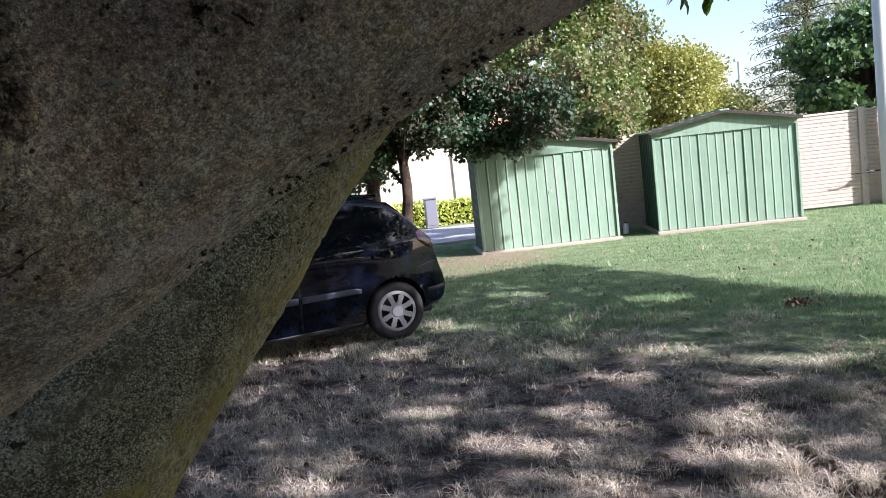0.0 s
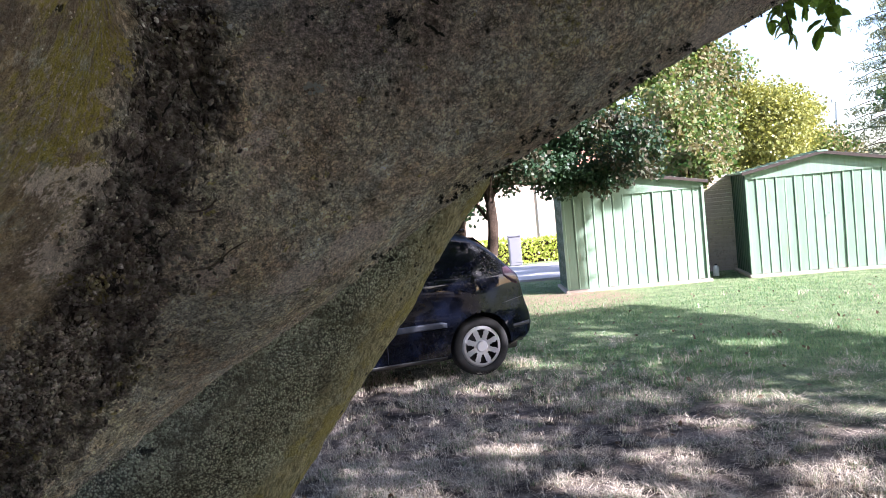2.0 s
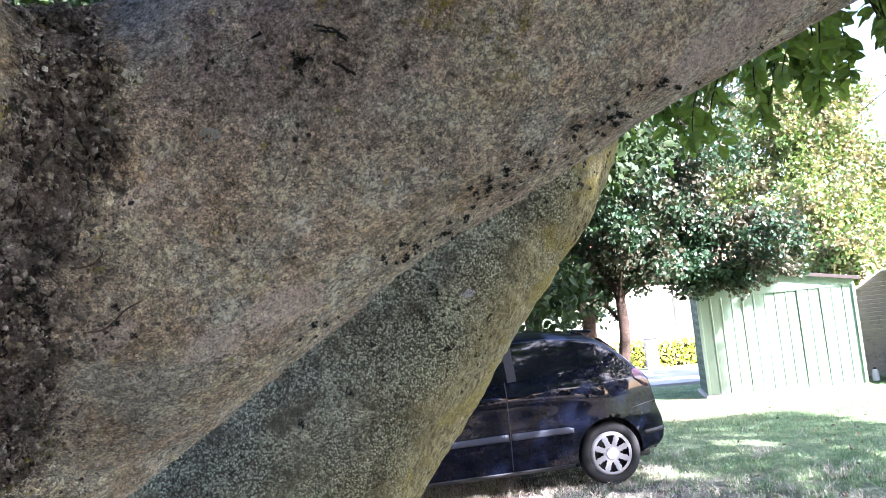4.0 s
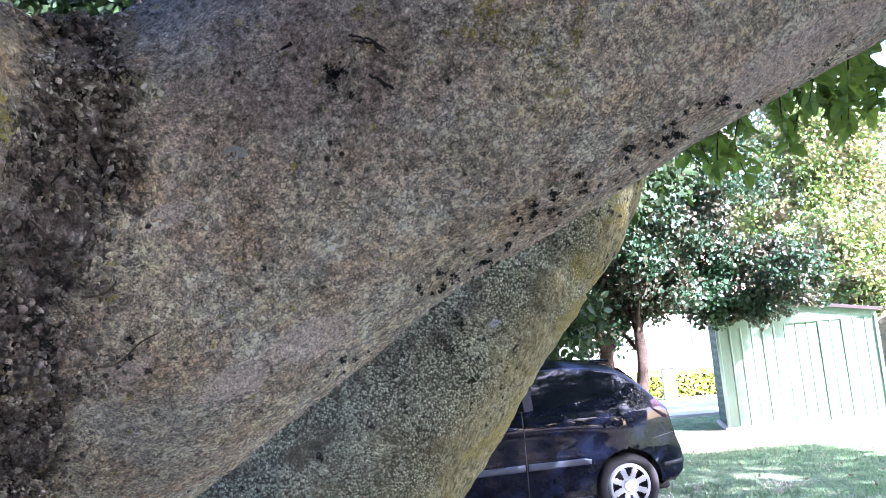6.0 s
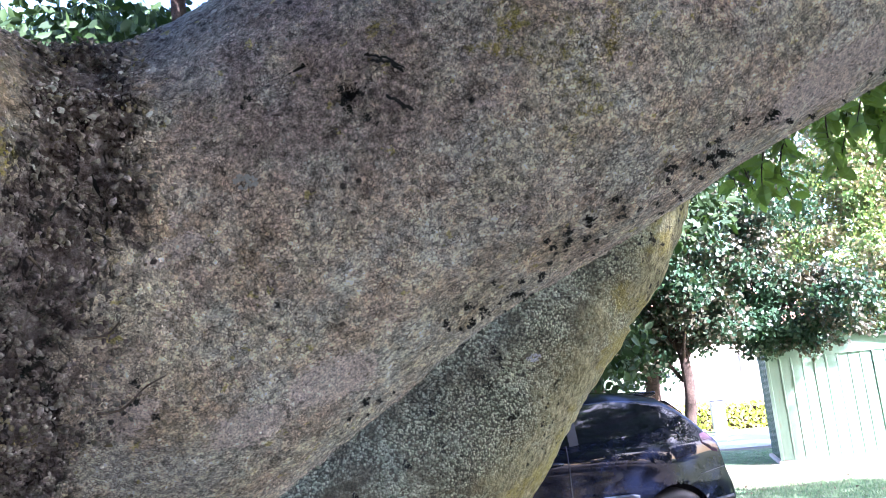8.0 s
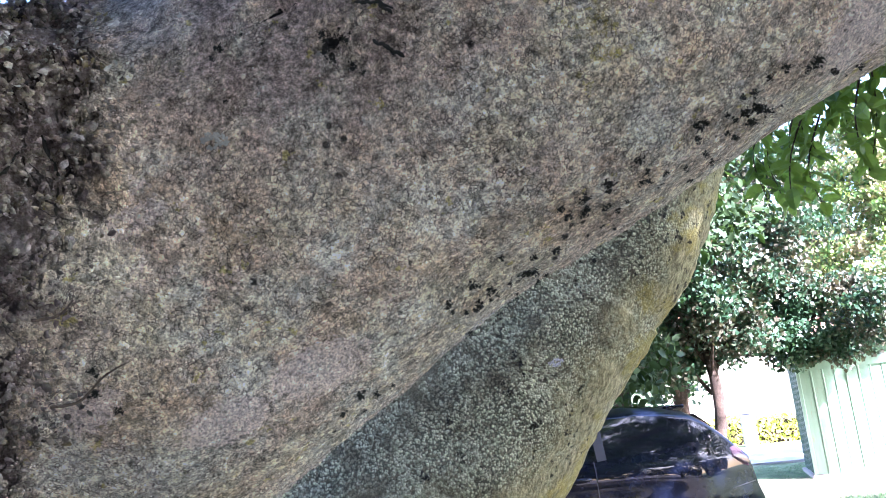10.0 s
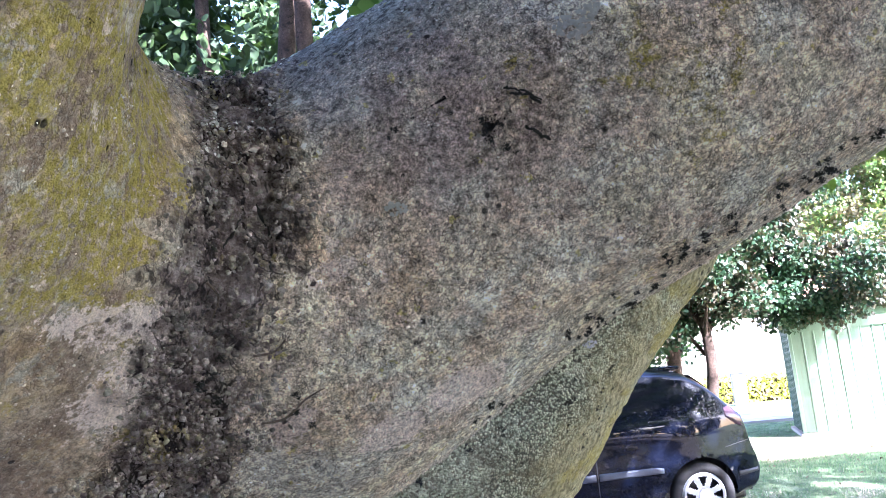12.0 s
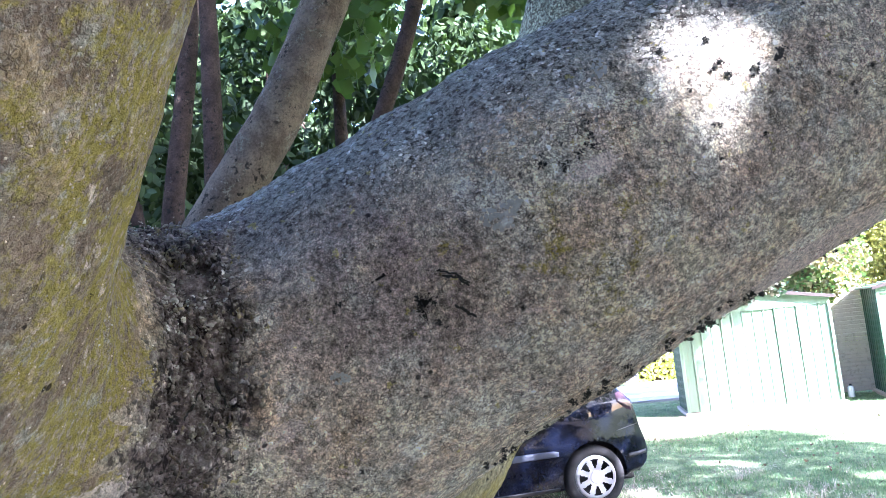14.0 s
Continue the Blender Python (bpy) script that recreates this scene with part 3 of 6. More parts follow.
def blend(a, b, k):
    h = np.maximum(k - np.abs(a - b), 0) / k
    return np.minimum(a, b) - h * h * k * 0.25


def tree_distance(p):
    y, l, t = chain_distance(p, CH_YELLOW), chain_distance(p, CH_LIMB), chain_distance(p, CH_TRUNK)
    return blend(blend(y, l, 0.10), t, 0.12)


def grown(chain, rings, sides, reach=1.7):
    """The skin of one limb of the tree, swelling where it joins the others."""
    c = np.array(chain)
    s = np.concatenate([[0], np.cumsum(np.linalg.norm(np.diff(c[:, :3], axis=0), axis=1))])
    t = np.interp(rings, np.linspace(0, 1, len(rings)), rings) * s[-1]
    p = np.stack([np.interp(t, s, c[:, i]) for i in range(3)], 1)
    ker = np.array([1, 2, 3, 2, 1]) / 9
    r = np.interp(t, s, c[:, 3])
    d = np.gradient(p, axis=0)
    d /= np.linalg.norm(d, axis=1)[:, None]
    for i in range(3):
        d[:, i] = np.convolve(np.pad(d[:, i], 2, "edge"), ker, "valid")
    d /= np.linalg.norm(d, axis=1)[:, None]
    a = np.cross(d, (0.0, 1.0, 0.12))
    a /= np.linalg.norm(a, axis=1)[:, None]
    b = np.cross(d, a)
    ang = np.linspace(0, 2 * np.pi, sides, endpoint=False)
    w = (np.cos(ang)[None, :, None] * a[:, None] + np.sin(ang)[None, :, None] * b[:, None]).reshape(-1, 3)
    o = np.repeat(p, sides, 0)
    R = np.repeat(r, sides)
    rad = R * 0.4
    for _ in range(26):
        rad = np.clip(rad - 0.9 * tree_distance(o + w * rad[:, None]), 0, R * reach)
    v = o + w * rad[:, None]
    n = len(p)
    k, j = np.meshgrid(np.arange(n - 1), np.arange(sides), indexing="ij")
    j2 = (j + 1) % sides
    f = np.stack([k * sides + j, (k + 1) * sides + j, (k + 1) * sides + j2, k * sides + j2], -1).reshape(-1, 4)
    return v, f, w


# dark holes and scars in the bark: place and radius
MARKS = [(-0.067, 0.462, 1.795, 0.0095), (-0.062, 0.463, 1.787, 0.004), (-0.073, 0.46, 1.806, 0.003), (-0.098, 0.462, 1.806, 0.0035), (-0.101, 0.46, 1.800, 0.003),
         (-0.086, 0.46, 1.814, 0.0025), (-0.048, 0.463, 1.812, 0.0012), (0.036, 0.456, 1.888, 0.005), (0.036, 0.456, 1.880, 0.005), (0.037, 0.456, 1.873, 0.0045),
         (0.055, 0.455, 1.882, 0.003), (0.113, 0.458, 1.926, 0.005), (0.108, 0.457, 1.918, 0.0035), (0.110, 0.455, 1.856, 0.0035), (0.135, 0.455, 1.872, 0.004),
         (0.137, 0.455, 1.864, 0.003), (-0.040, 0.545, 1.707, 0.004), (-0.034, 0.545, 1.712, 0.003), (-0.106, 0.547, 1.667, 0.003), (0.012, 0.540, 1.737, 0.004), (-0.019, 0.54, 1.722, 0.004)]
ALONG = np.array([0.912, 0.051, 0.407])
# pale knots in the bark
PALE = [((0.147, 0.53, 1.787), 0.008), ((0.160, 0.53, 1.796), 0.009), ((0.172, 0.53, 1.800), 0.009), ((0.191, 0.53, 1.811), 0.009), ((0.21, 0.53, 1.820), 0.008), ((0.117, 0.53, 1.768), 0.005),
        ((0.165, 0.49, 1.80), 0.010), ((0.185, 0.49, 1.808), 0.007), ((0.115, 0.505, 1.782), 0.005), ((-0.198, 0.414, 1.674), 0.006), ((-0.18, 0.471, 1.665), 0.006), ((-0.10, 0.515, 1.672), 0.008), ((-0.235, 0.41, 1.65), 0.010), ((0.036, 0.456, 1.862), 0.006),
        ((-0.22, 0.441, 1.677), 0.007), ((-0.231, 0.417, 1.686), 0.010), ((-0.217, 0.417, 1.701), 0.009), ((-0.221, 0.392, 1.718), 0.006), ((-0.147, 0.448, 1.735), 0.005), ((-0.139, 0.498, 1.654), 0.007)]
SCARS = [((-0.046, 0.463, 1.812), (-0.026, 0.463, 1.803)), ((-0.046, 0.464, 1.795), (-0.028, 0.465, 1.787)), ((0.030, 0.458, 1.893), (0.038, 0.456, 1.868)),
         ((-0.19, 0.45, 1.83), (-0.187, 0.43, 1.795)), ((-0.187, 0.43, 1.795), (-0.178, 0.43, 1.772)), ((-0.178, 0.43, 1.772), (-0.166, 0.435, 1.795))]


def skin(name, chain, rings, sides, parent, origin, label):
    v, f, w = grown(chain, np.array(rings), sides)
    dy, dl = chain_distance(v, CH_YELLOW), chain_distance(v, CH_LIMB)
    seam = np.exp(-(((dy - dl) - 0.020) / 0.043) ** 2) * np.clip((1.89 - v[:, 2]) / 0.03, 0, 1)
    n1 = np.array([noise.fractal(Vector(q) * 26, 0.6, 2.1, 4) for q in v])
    n2 = np.array([noise.noise(Vector(q) * 7) for q in v])
    collar = np.clip(seam * 1.9 + n1 * 0.45 - 0.45, 0, 1) * np.clip(seam * 5, 0, 1)
    fine = np.zeros(len(v))
    if len(v) > 60000:
        fine = np.array([noise.fractal(Vector(q) * 130, 0.7, 2.0, 3) for q in v])
    mark = np.zeros(len(v))
    for x, y, z, r in MARKS:
        q = np.linalg.norm((v - (x, y, z)) * (1, 0.15, 1), axis=1) / (0.55 * r * (1 + 0.6 * fine)) + 9 * (v[:, 1] > y + 0.06)
        mark = np.maximum(mark, np.clip(1.5 - q, 0, 1))
    for a, b in SCARS:
        a, b = np.array(a), np.array(b)
        t = np.clip((v - a) @ (b - a) / ((b - a) @ (b - a)), 0, 1)
        q = np.linalg.norm((v - a - t[:, None] * (b - a)) * (1, 0.15, 1), axis=1) / (0.0016 * (1 + 0.5 * fine))
        mark = np.maximum(mark, np.clip(1.8 - q, 0, 1) * 0.3)
    pale = np.zeros(len(v))
    for c, rad in PALE:
        d = v - np.array(c)
        d = d - np.outer(d @ ALONG, ALONG) * (1 - 0.4)
        pale = np.maximum(pale, np.clip(1.5 - np.linalg.norm(d * (1, 0.15, 1), axis=1) / rad, 0, 1))
    patch = np.clip(1.7 - np.linalg.norm((v - (-0.082, 0.46, 1.805)) / (0.052, 0.08, 0.042), axis=1), 0, 1)
    patch = np.maximum(patch, 0.8 * np.clip(1.5 - np.linalg.norm((v - (-0.205, 0.50, 1.845)) / (0.045, 0.08, 0.022), axis=1), 0, 1))
    tan = np.clip((dl - dy + 0.005) / 0.05, 0, 1)
    yellow = tan * np.clip((w[:, 0] - 0.50) / 0.40, 0, 1) + 0.03 * tan
    yellow = yellow * np.clip((v[:, 0] + 0.33 + 0.4 * (1.9 - v[:, 2])) / 0.1, 0.25, 1)
    yellow = np.maximum(yellow, 0.5 * np.clip(1.5 - np.linalg.norm((v - (0.03, 0.46, 1.84)) / (0.07, 0.1, 0.05), axis=1), 0, 1))
    top = np.clip((w[:, 2] - 0.15) / 0.6, 0, 1) * (dl < dy)
    v = v + w * (n2 * 0.004 + n1 * 0.0018 + fine * 0.0009 + collar * (n1 * 0.009 + np.abs(fine) * 0.007) - mark * 0.003)[:, None]
    me = fast_mesh(name, v - np.array(origin), f)
    for key, val in (("collar", collar), ("mark", mark), ("patch", patch), ("yellow", yellow), ("top", top), ("tan", tan), ("pale", pale)):
        me.attributes.new(key, "FLOAT", "POINT").data.foreach_set("value", val.astype(np.float32))
    ob = part(name, me, BARK, parent, label, smooth=True)
    if len(v) > 60000:
        nor = np.zeros(len(v) * 3, np.float32)
        me.vertex_normals.foreach_get("vector", nor)
        nor = nor.reshape(-1, 3)
        nor *= np.sign((nor * w).sum(1))[:, None]
        grid = v.reshape(len(rings), sides, 3)
        cell = np.linalg.norm(np.diff(grid, axis=0, append=grid[-1:]), axis=2) * np.linalg.norm(np.roll(grid, -1, 1) - grid, axis=2)
        area = cell.ravel() * (np.abs(tree_distance(v)) < 0.012) * (v[:, 0] > -0.42) * (v[:, 0] < 0.5) * (v[:, 2] < 2.15) * (v[:, 2] > 1.52) * (v[:, 1] < 0.66)
        front = np.clip((0.35 - nor[:, 1]) / 0.3, 0, 1)
        drifts = np.clip(0.55 + 1.3 * np.array([noise.noise(Vector(q) * 30) for q in v]), 0.06, 1)
        rough = np.clip(seam * 1.6 + n1 * 0.5 - 0.35, 0, 1) * np.clip(seam * 4, 0, 1)
        e = np.random.default_rng(len(v))

        def scatter(kind, weight, density, r0, r1, flat, sides_, material, tag):
            k_ = weight * area
            n_ = int(density * k_.sum())
            if n_ < 50:
                return
            i = e.choice(len(v), n_, p=k_ / k_.sum())
            vs, fs = pebbles(v[i] - np.array(origin), nor[i], r0 * (r1 / r0) ** (e.random(n_) ** 1.5), flat, sides_, 0.0045, e, kind == "bark_flake")
            chip = part(kind, fast_mesh(kind, vs, fs), material, ob, tag)
            chip["kind"] = "stuff"

        scatter("bark_flake", rough * front, 230000, 0.0005, 0.0024, 0.4, 5, FLAKE, "loose corky bark flakes")
        scatter("lichen_scale", np.clip(top * 1.5, 0, 1) * (1 - tan) * (1 - np.clip(patch * 1.2, 0, 0.9)) * drifts * np.clip((0.6 - nor[:, 1]) / 0.3, 0, 1), 190000, 0.0006, 0.0022, 0.3, 6, SCALE, "grey leafy lichen scales")
        scatter("crust_grain", (1 - tan) * (1 - top) * front * (1 - np.clip(rough * 1.5, 0, 1)) * (1 - 0.7 * np.clip(patch, 0, 1)) * (0.35 + drifts), 170000, 0.0004, 0.0011, 0.7, 5, CRUMB, "fine grains of lichen crust")
        scatter("crust_grain", tan * front * drifts, 40000, 0.0004, 0.0009, 0.6, 5, CRUMB, "fine grains of lichen crust")
    return ob


def pebbles(at, nor, r, flat, k, jitter, e, ring):
    """Small uneven lumps pressed on a surface: a sunk rim, a raised ring if asked for, and a crown."""
    n = len(at)
    a = np.cross(nor, e.normal(size=(n, 3)))
    a /= np.linalg.norm(a, axis=1)[:, None]
    b = np.cross(nor, a)
    at = at + (a * e.uniform(-1, 1, (n, 1)) + b * e.uniform(-1, 1, (n, 1))) * jitter
    up = nor + e.normal(size=(n, 3)) * 0.3
    up /= np.linalg.norm(up, axis=1)[:, None]
    ang = np.linspace(0, 2 * np.pi, k, endpoint=False)[None] + e.uniform(0, 6.28, (n, 1))
    stretch = e.uniform(0.55, 1.0, (n, 1))
    rim = r[:, None] * e.uniform(0.5, 1.4, (n, k))
    h = (r * flat * e.uniform(0.6, 1.5, n))[:, None, None]
    flatring = (np.cos(ang) * rim)[..., None] * a[:, None] + (np.sin(ang) * rim * stretch)[..., None] * b[:, None]
    low = at[:, None] + flatring - up[:, None] * h * 0.5
    mid = at[:, None] + flatring * 0.82 + up[:, None] * h * e.uniform(0.55, 1.1, (n, k, 1))
    j = np.arange(k)
    j2 = (j + 1) % k
    if not ring:
        v = np.concatenate([low, (at + up * h[:, 0])[:, None]], 1)
        f = np.stack([j, j2, np.full(k, k)], 1)
        return v.reshape(-1, 3), (np.arange(n)[:, None, None] * (k + 1) + f[None]).reshape(-1, 3)
    v = np.concatenate([low, mid, (at + up * h[:, 0])[:, None]], 1)
    f = np.concatenate([np.stack([j, j2, k + j2], 1), np.stack([j, k + j2, k + j], 1), np.stack([k + j, k + j2, np.full(k, 2 * k)], 1)])
    f = (np.arange(n)[:, None, None] * (2 * k + 1) + f[None]).reshape(-1, 3)
    return v.reshape(-1, 3), f


BASE = (-0.80, 0.70, 0.0)
walnut = empty("walnut_tree", BASE, "old tree forking at eye height, bark crusted with lichen", "tree")
skin("trunk", CH_TRUNK, np.linspace(0, 1, 60), 72, walnut, BASE, "grey-brown trunk")
# rings are dense where the limbs pass the eye
skin("limb", CH_LIMB, np.interp(np.linspace(0, 1, 480), [0, 0.04, 0.80, 1], [0, 0.02, 0.24, 1]), 340, walnut, BASE, "grey-brown limb with crusts of lichen and black moss")
skin("limb", CH_YELLOW, np.interp(np.linspace(0, 1, 380), [0, 0.05, 0.75, 1], [0, 0.03, 0.22, 1]), 300, walnut, BASE, "limb with yellow lichen")


# moss tufts and leafy lichen on the limb
def tuft(seed, r, n=34):
    q = np.random.default_rng(seed)
    vs, fs = [], []
    for _ in range(n):
        c = q.normal(size=3) * r * 0.42
        s = r * q.uniform(0.16, 0.34)
        d = q.normal(size=(4, 3)) * s
        k = len(vs)
        vs += list(c + d)
        fs += [(k, k + 1, k + 2), (k, k + 2, k + 3), (k, k + 3, k + 1), (k + 1, k + 3, k + 2)]
    return mesh("moss_tuft", vs, fs)


def on_limb(x, turn):
    """A place on the limb's skin: x along it, turn in degrees from its camera side, down positive."""
    axis = np.array([x, 0.576 + 0.056 * x, 1.843 + 0.447 * x])
    d = np.array([0.912, 0.051, 0.407])
    side = np.cross(d, (0, 0, 1.0))
    side /= np.linalg.norm(side)
    side = side if side[1] < 0 else -side
    down = np.cross(d, side)
    down = down if down[2] < 0 else -down
    w = np.cos(radians(turn)) * side + np.sin(radians(turn)) * down
    o, r = axis, 0.05
    for _ in range(20):
        r -= tree_distance((o + w * r)[None])[0]
    return o + w * r, w


TUFTS = [tuft(i, 1.0) for i in range(4)]
q = np.random.default_rng(9)
spots = []
for cx, n, sp in ((-0.085, 7, 0.012), (-0.06, 5, 0.010), (-0.022, 13, 0.014), (0.005, 6, 0.012), (0.035, 8, 0.012), (0.052, 10, 0.012), (0.08, 4, 0.012), (-0.155, 4, 0.008)):
    for _ in range(n):
        spots.append((cx + q.normal() * sp, q.uniform(66, 84), q.uniform(0.0014, 0.0036)))
for _ in range(46):
    spots.append((q.uniform(-0.2, 0.24), q.uniform(80, 100), q.uniform(0.0008, 0.002)))
for cx, ct, n, sp, st in ((0.118, -13, 9, 0.014, 5), (0.04, -12, 5, 0.003, 4), (0.02, -11, 5, 0.010, 3), (0.145, -2, 4, 0.005, 3), (0.10, 4, 2, 0.003, 2)):
    for _ in range(n):
        spots.append((cx + q.normal() * sp, ct + q.normal() * st, q.uniform(0.0014, 0.0038)))
for i, (x, turn, r) in enumerate(spots):
    c, w = on_limb(x, turn)
    ob = part("moss_tuft", TUFTS[i % 4], MOSS, walnut)
    ob.matrix_basis = Matrix.Translation(Vector(c - np.array(BASE))) @ Euler((i * 1.3, i * 2.1, i * 0.7)).to_matrix().to_4x4() @ Matrix.Scale(r * 0.85, 4)


def on_bark(x, z):
    """The place on the near side of the tree at x and z, and the way out of the bark there."""
    p = np.array([x, 0.25, z])
    for _ in range(60):
        p[1] += 0.9 * tree_distance(p[None])[0]
    d = [tree_distance((p + o)[None])[0] - tree_distance((p - o)[None])[0] for o in np.eye(3) * 0.002]
    return p, np.array(d) / np.linalg.norm(d)


# torn bark: thin dark cracks that run between places given by x and z
CRACKS = [((-0.056, 1.814), (-0.047, 1.812), (-0.037, 1.804)), ((-0.053, 1.811), (-0.044, 1.809), (-0.038, 1.803)), ((-0.048, 1.795), (-0.043, 1.791), (-0.036, 1.786)),
          ((-0.197, 1.788), (-0.195, 1.769), (-0.194, 1.752), (-0.190, 1.747)), ((-0.182, 1.763), (-0.185, 1.756), (-0.190, 1.748)), ((-0.184, 1.802), (-0.179, 1.800), (-0.174, 1.798)),
          ((-0.176, 1.77), (-0.170, 1.752), (-0.173, 1.735))]
for i, way in enumerate(CRACKS):
    e = np.random.default_rng(500 + i)
    pts = []
    for (x0, z0), (x1, z1) in zip(way, way[1:]):
        for t in np.linspace(0, 1, 6, endpoint=False):
            p, out = on_bark(x0 + (x1 - x0) * t + e.normal() * 0.00025, z0 + (z1 - z0) * t + e.normal() * 0.00025)
            if p[1] > 0.39:
                pts.append(p + out * e.uniform(0.0008, 0.0012) - np.array(BASE))
    if len(pts) < 4:
        continue
    v, f = tube(pts, [0.0004] + list(e.uniform(0.0003, 0.0009, len(pts) - 2)) + [0.0003], 6, 3, 0.2, i)
    part("bark_crack", fast_mesh("bark_crack", v, f), MOSS, walnut, "thin black crack in the bark")
for i, way in enumerate((((-0.192, 1.67), (-0.181, 1.671), (-0.169, 1.679), (-0.160, 1.683)), ((-0.197, 1.735), (-0.194, 1.728), (-0.199, 1.718)), ((-0.186, 1.701), (-0.177, 1.702), (-0.171, 1.707)))):
    pts = [p + out * 0.004 - np.array(BASE) for p, out in (on_bark(x, z) for x, z in way) if p[1] > 0.39]
    if len(pts) < 2:
        continue
    v, f = tube(pts, np.linspace(0.0007, 0.0003, len(pts)), 6, 6, 0.1, i)
    part("twig", fast_mesh("twig", v, f), BARK_STEM, walnut, "thin dry twig caught in the bark", smooth=True)
SPOTS = [(-0.067, 1.795, 0.004), (-0.065, 1.790, 0.003), (-0.068, 1.800, 0.0028), (-0.059, 1.797, 0.0022), (-0.058, 1.786, 0.0028), (-0.054, 1.783, 0.0016), (-0.082, 1.806, 0.0016), (-0.110, 1.801, 0.0024), (-0.113, 1.797, 0.0018), (-0.101, 1.806, 0.0014), (-0.092, 1.800, 0.0012),
         (-0.108, 1.778, 0.0014), (-0.064, 1.776, 0.0012), (0.036, 1.888, 0.0035), (0.037, 1.880, 0.0035), (0.038, 1.873, 0.003), (0.034, 1.893, 0.002), (0.055, 1.882, 0.002), (0.024, 1.886, 0.0016), (0.012, 1.880, 0.0014), (0.108, 1.86, 0.002), (0.135, 1.872, 0.0025),
         (-0.212, 1.688, 0.005), (-0.205, 1.694, 0.004), (-0.208, 1.681, 0.004), (-0.20, 1.70, 0.0035), (-0.176, 1.672, 0.004), (-0.173, 1.680, 0.003), (-0.171, 1.664, 0.003), (-0.216, 1.70, 0.003), (-0.198, 1.712, 0.003)]
for i, (x, z, r) in enumerate(SPOTS):
    p, out = on_bark(x, z)
    ob = part("moss_tuft", TUFTS[i % 4], MOSS, walnut)
    ob.matrix_basis = Matrix.Translation(Vector(p - np.array(BASE))) @ Euler((i * 1.7, i * 0.9, i * 2.7)).to_matrix().to_4x4() @ Matrix.Scale(r * 0.7, 4)


def rosette(seed, r):
    """A leafy lichen: overlapping thin lobes round a centre."""
    e = np.random.default_rng(seed)
    vs, fs = [], []
    for _ in range(46):
        a, d = e.uniform(0, 2 * np.pi), r * e.uniform(0.1, 1) ** 0.6
        c = np.array([d * np.cos(a) * 1.5, d * np.sin(a) * 0.8, e.uniform(0.0, 0.0012)])
        k = len(vs)
        vs.append(c + (0, 0, 0.0005))
        m = 7
        for i in range(m):
            b = 2 * np.pi * i / m
            s = r * e.uniform(0.13, 0.26)
            vs.append(c + (s * np.cos(b), s * np.sin(b), e.uniform(-0.0005, 0.0014)))
        fs += [(k, k + 1 + i, k + 1 + (i + 1) % m) for i in range(m)]
    return mesh("lichen", vs, fs)


for seed, x, turn, r in ((1, -0.024, -3, 0.0065), (2, -0.015, -4, 0.0055), (3, 0.065, -30, 0.005), (7, -0.13, 12, 0.004)):
    c, w = on_limb(x, turn)
    ob = part("lichen", rosette(seed, r), LICHEN, walnut, "pale leafy lichen")
    ob.matrix_basis = Matrix.Translation(Vector(c - np.array(BASE) + 0.0012 * w)) @ Vector(w).to_track_quat("Z", "X").to_matrix().to_4x4() @ Euler((0, 0, seed * 1.1)).to_matrix().to_4x4()

# ---- leaning stem behind ----
LEAN = [(-1.62, 1.50, -0.05), (-1.28, 1.48, 0.36), (-0.93, 1.46, 0.88), (-0.565, 1.445, 1.355), (-0.315, 1.44, 1.613), (-0.177, 1.43, 1.754), (-0.066, 1.42, 1.855), (0.023, 1.41, 1.955), (0.165, 1.40, 2.3), (0.27, 1.42, 2.75), (0.5, 1.5, 3.6), (1.1, 1.6, 5.0)]
LEAN_R = [0.36, 0.31, 0.285, 0.268, 0.23, 0.20, 0.18, 0.155, 0.128, 0.12, 0.09, 0.05]
v, f = tube(LEAN, LEAN_R, 96, 34)
c0 = np.array([-1.62, 1.47, 0])
nn = np.array([noise.fractal(Vector(p) * 9, 0.7, 2.1, 4) for p in v])
ff = np.array([noise.fractal(Vector(p) * 60, 0.8, 2.1, 3) for p in v])
cen = np.repeat(v.reshape(-1, 96, 3).mean(1), 96, 0)
out = v - cen
out /= np.linalg.norm(out, axis=1)[:, None]
v = v + out * (nn * 0.006 + ff * 0.003)[:, None]
me = fast_mesh("stem", v - c0, f)
olive = np.clip((out @ np.array([0.78, -0.1, -0.55]) - 0.46) / 0.5, 0, 1)
me.attributes.new("olive", "FLOAT", "POINT").data.foreach_set("value", olive.astype(np.float32))
leaning = empty("leaning_tree", tuple(c0), "leaning grey tree stem with olive and grey lichen", "tree")
part("stem", me, BARK_LEAN, leaning, smooth=True)

def on_stem(x, z):
    """The place on the near side of the leaning stem at x and z."""
    near = v[(np.abs(v[:, 0] - x) < 0.03) & (np.abs(v[:, 2] - z) < 0.03)]
    return near[near[:, 1].argmin()]


for i, (x, z, r) in enumerate(((-0.107, 1.684, 0.006), (-0.115, 1.640, 0.007), (-0.098, 1.676, 0.006), (-0.092, 1.664, 0.004), (-0.12, 1.652, 0.004), (0.02, 1.80, 0.005), (-0.20, 1.62, 0.006), (-0.23, 1.56, 0.006), (-0.30, 1.52, 0.007))):
    p = on_stem(x, z)
    ob = part("moss_tuft", TUFTS[i % 4], MOSS, leaning)
    ob.matrix_basis = Matrix.Translation(Vector(p - c0)) @ Euler((i, i * 2, 0)).to_matrix().to_4x4() @ Matrix.Scale(r, 4)
p = on_stem(-0.047, 1.671)
ob = part("lichen", rosette(40, 0.007), POLE, leaning, "white crust of lichen")
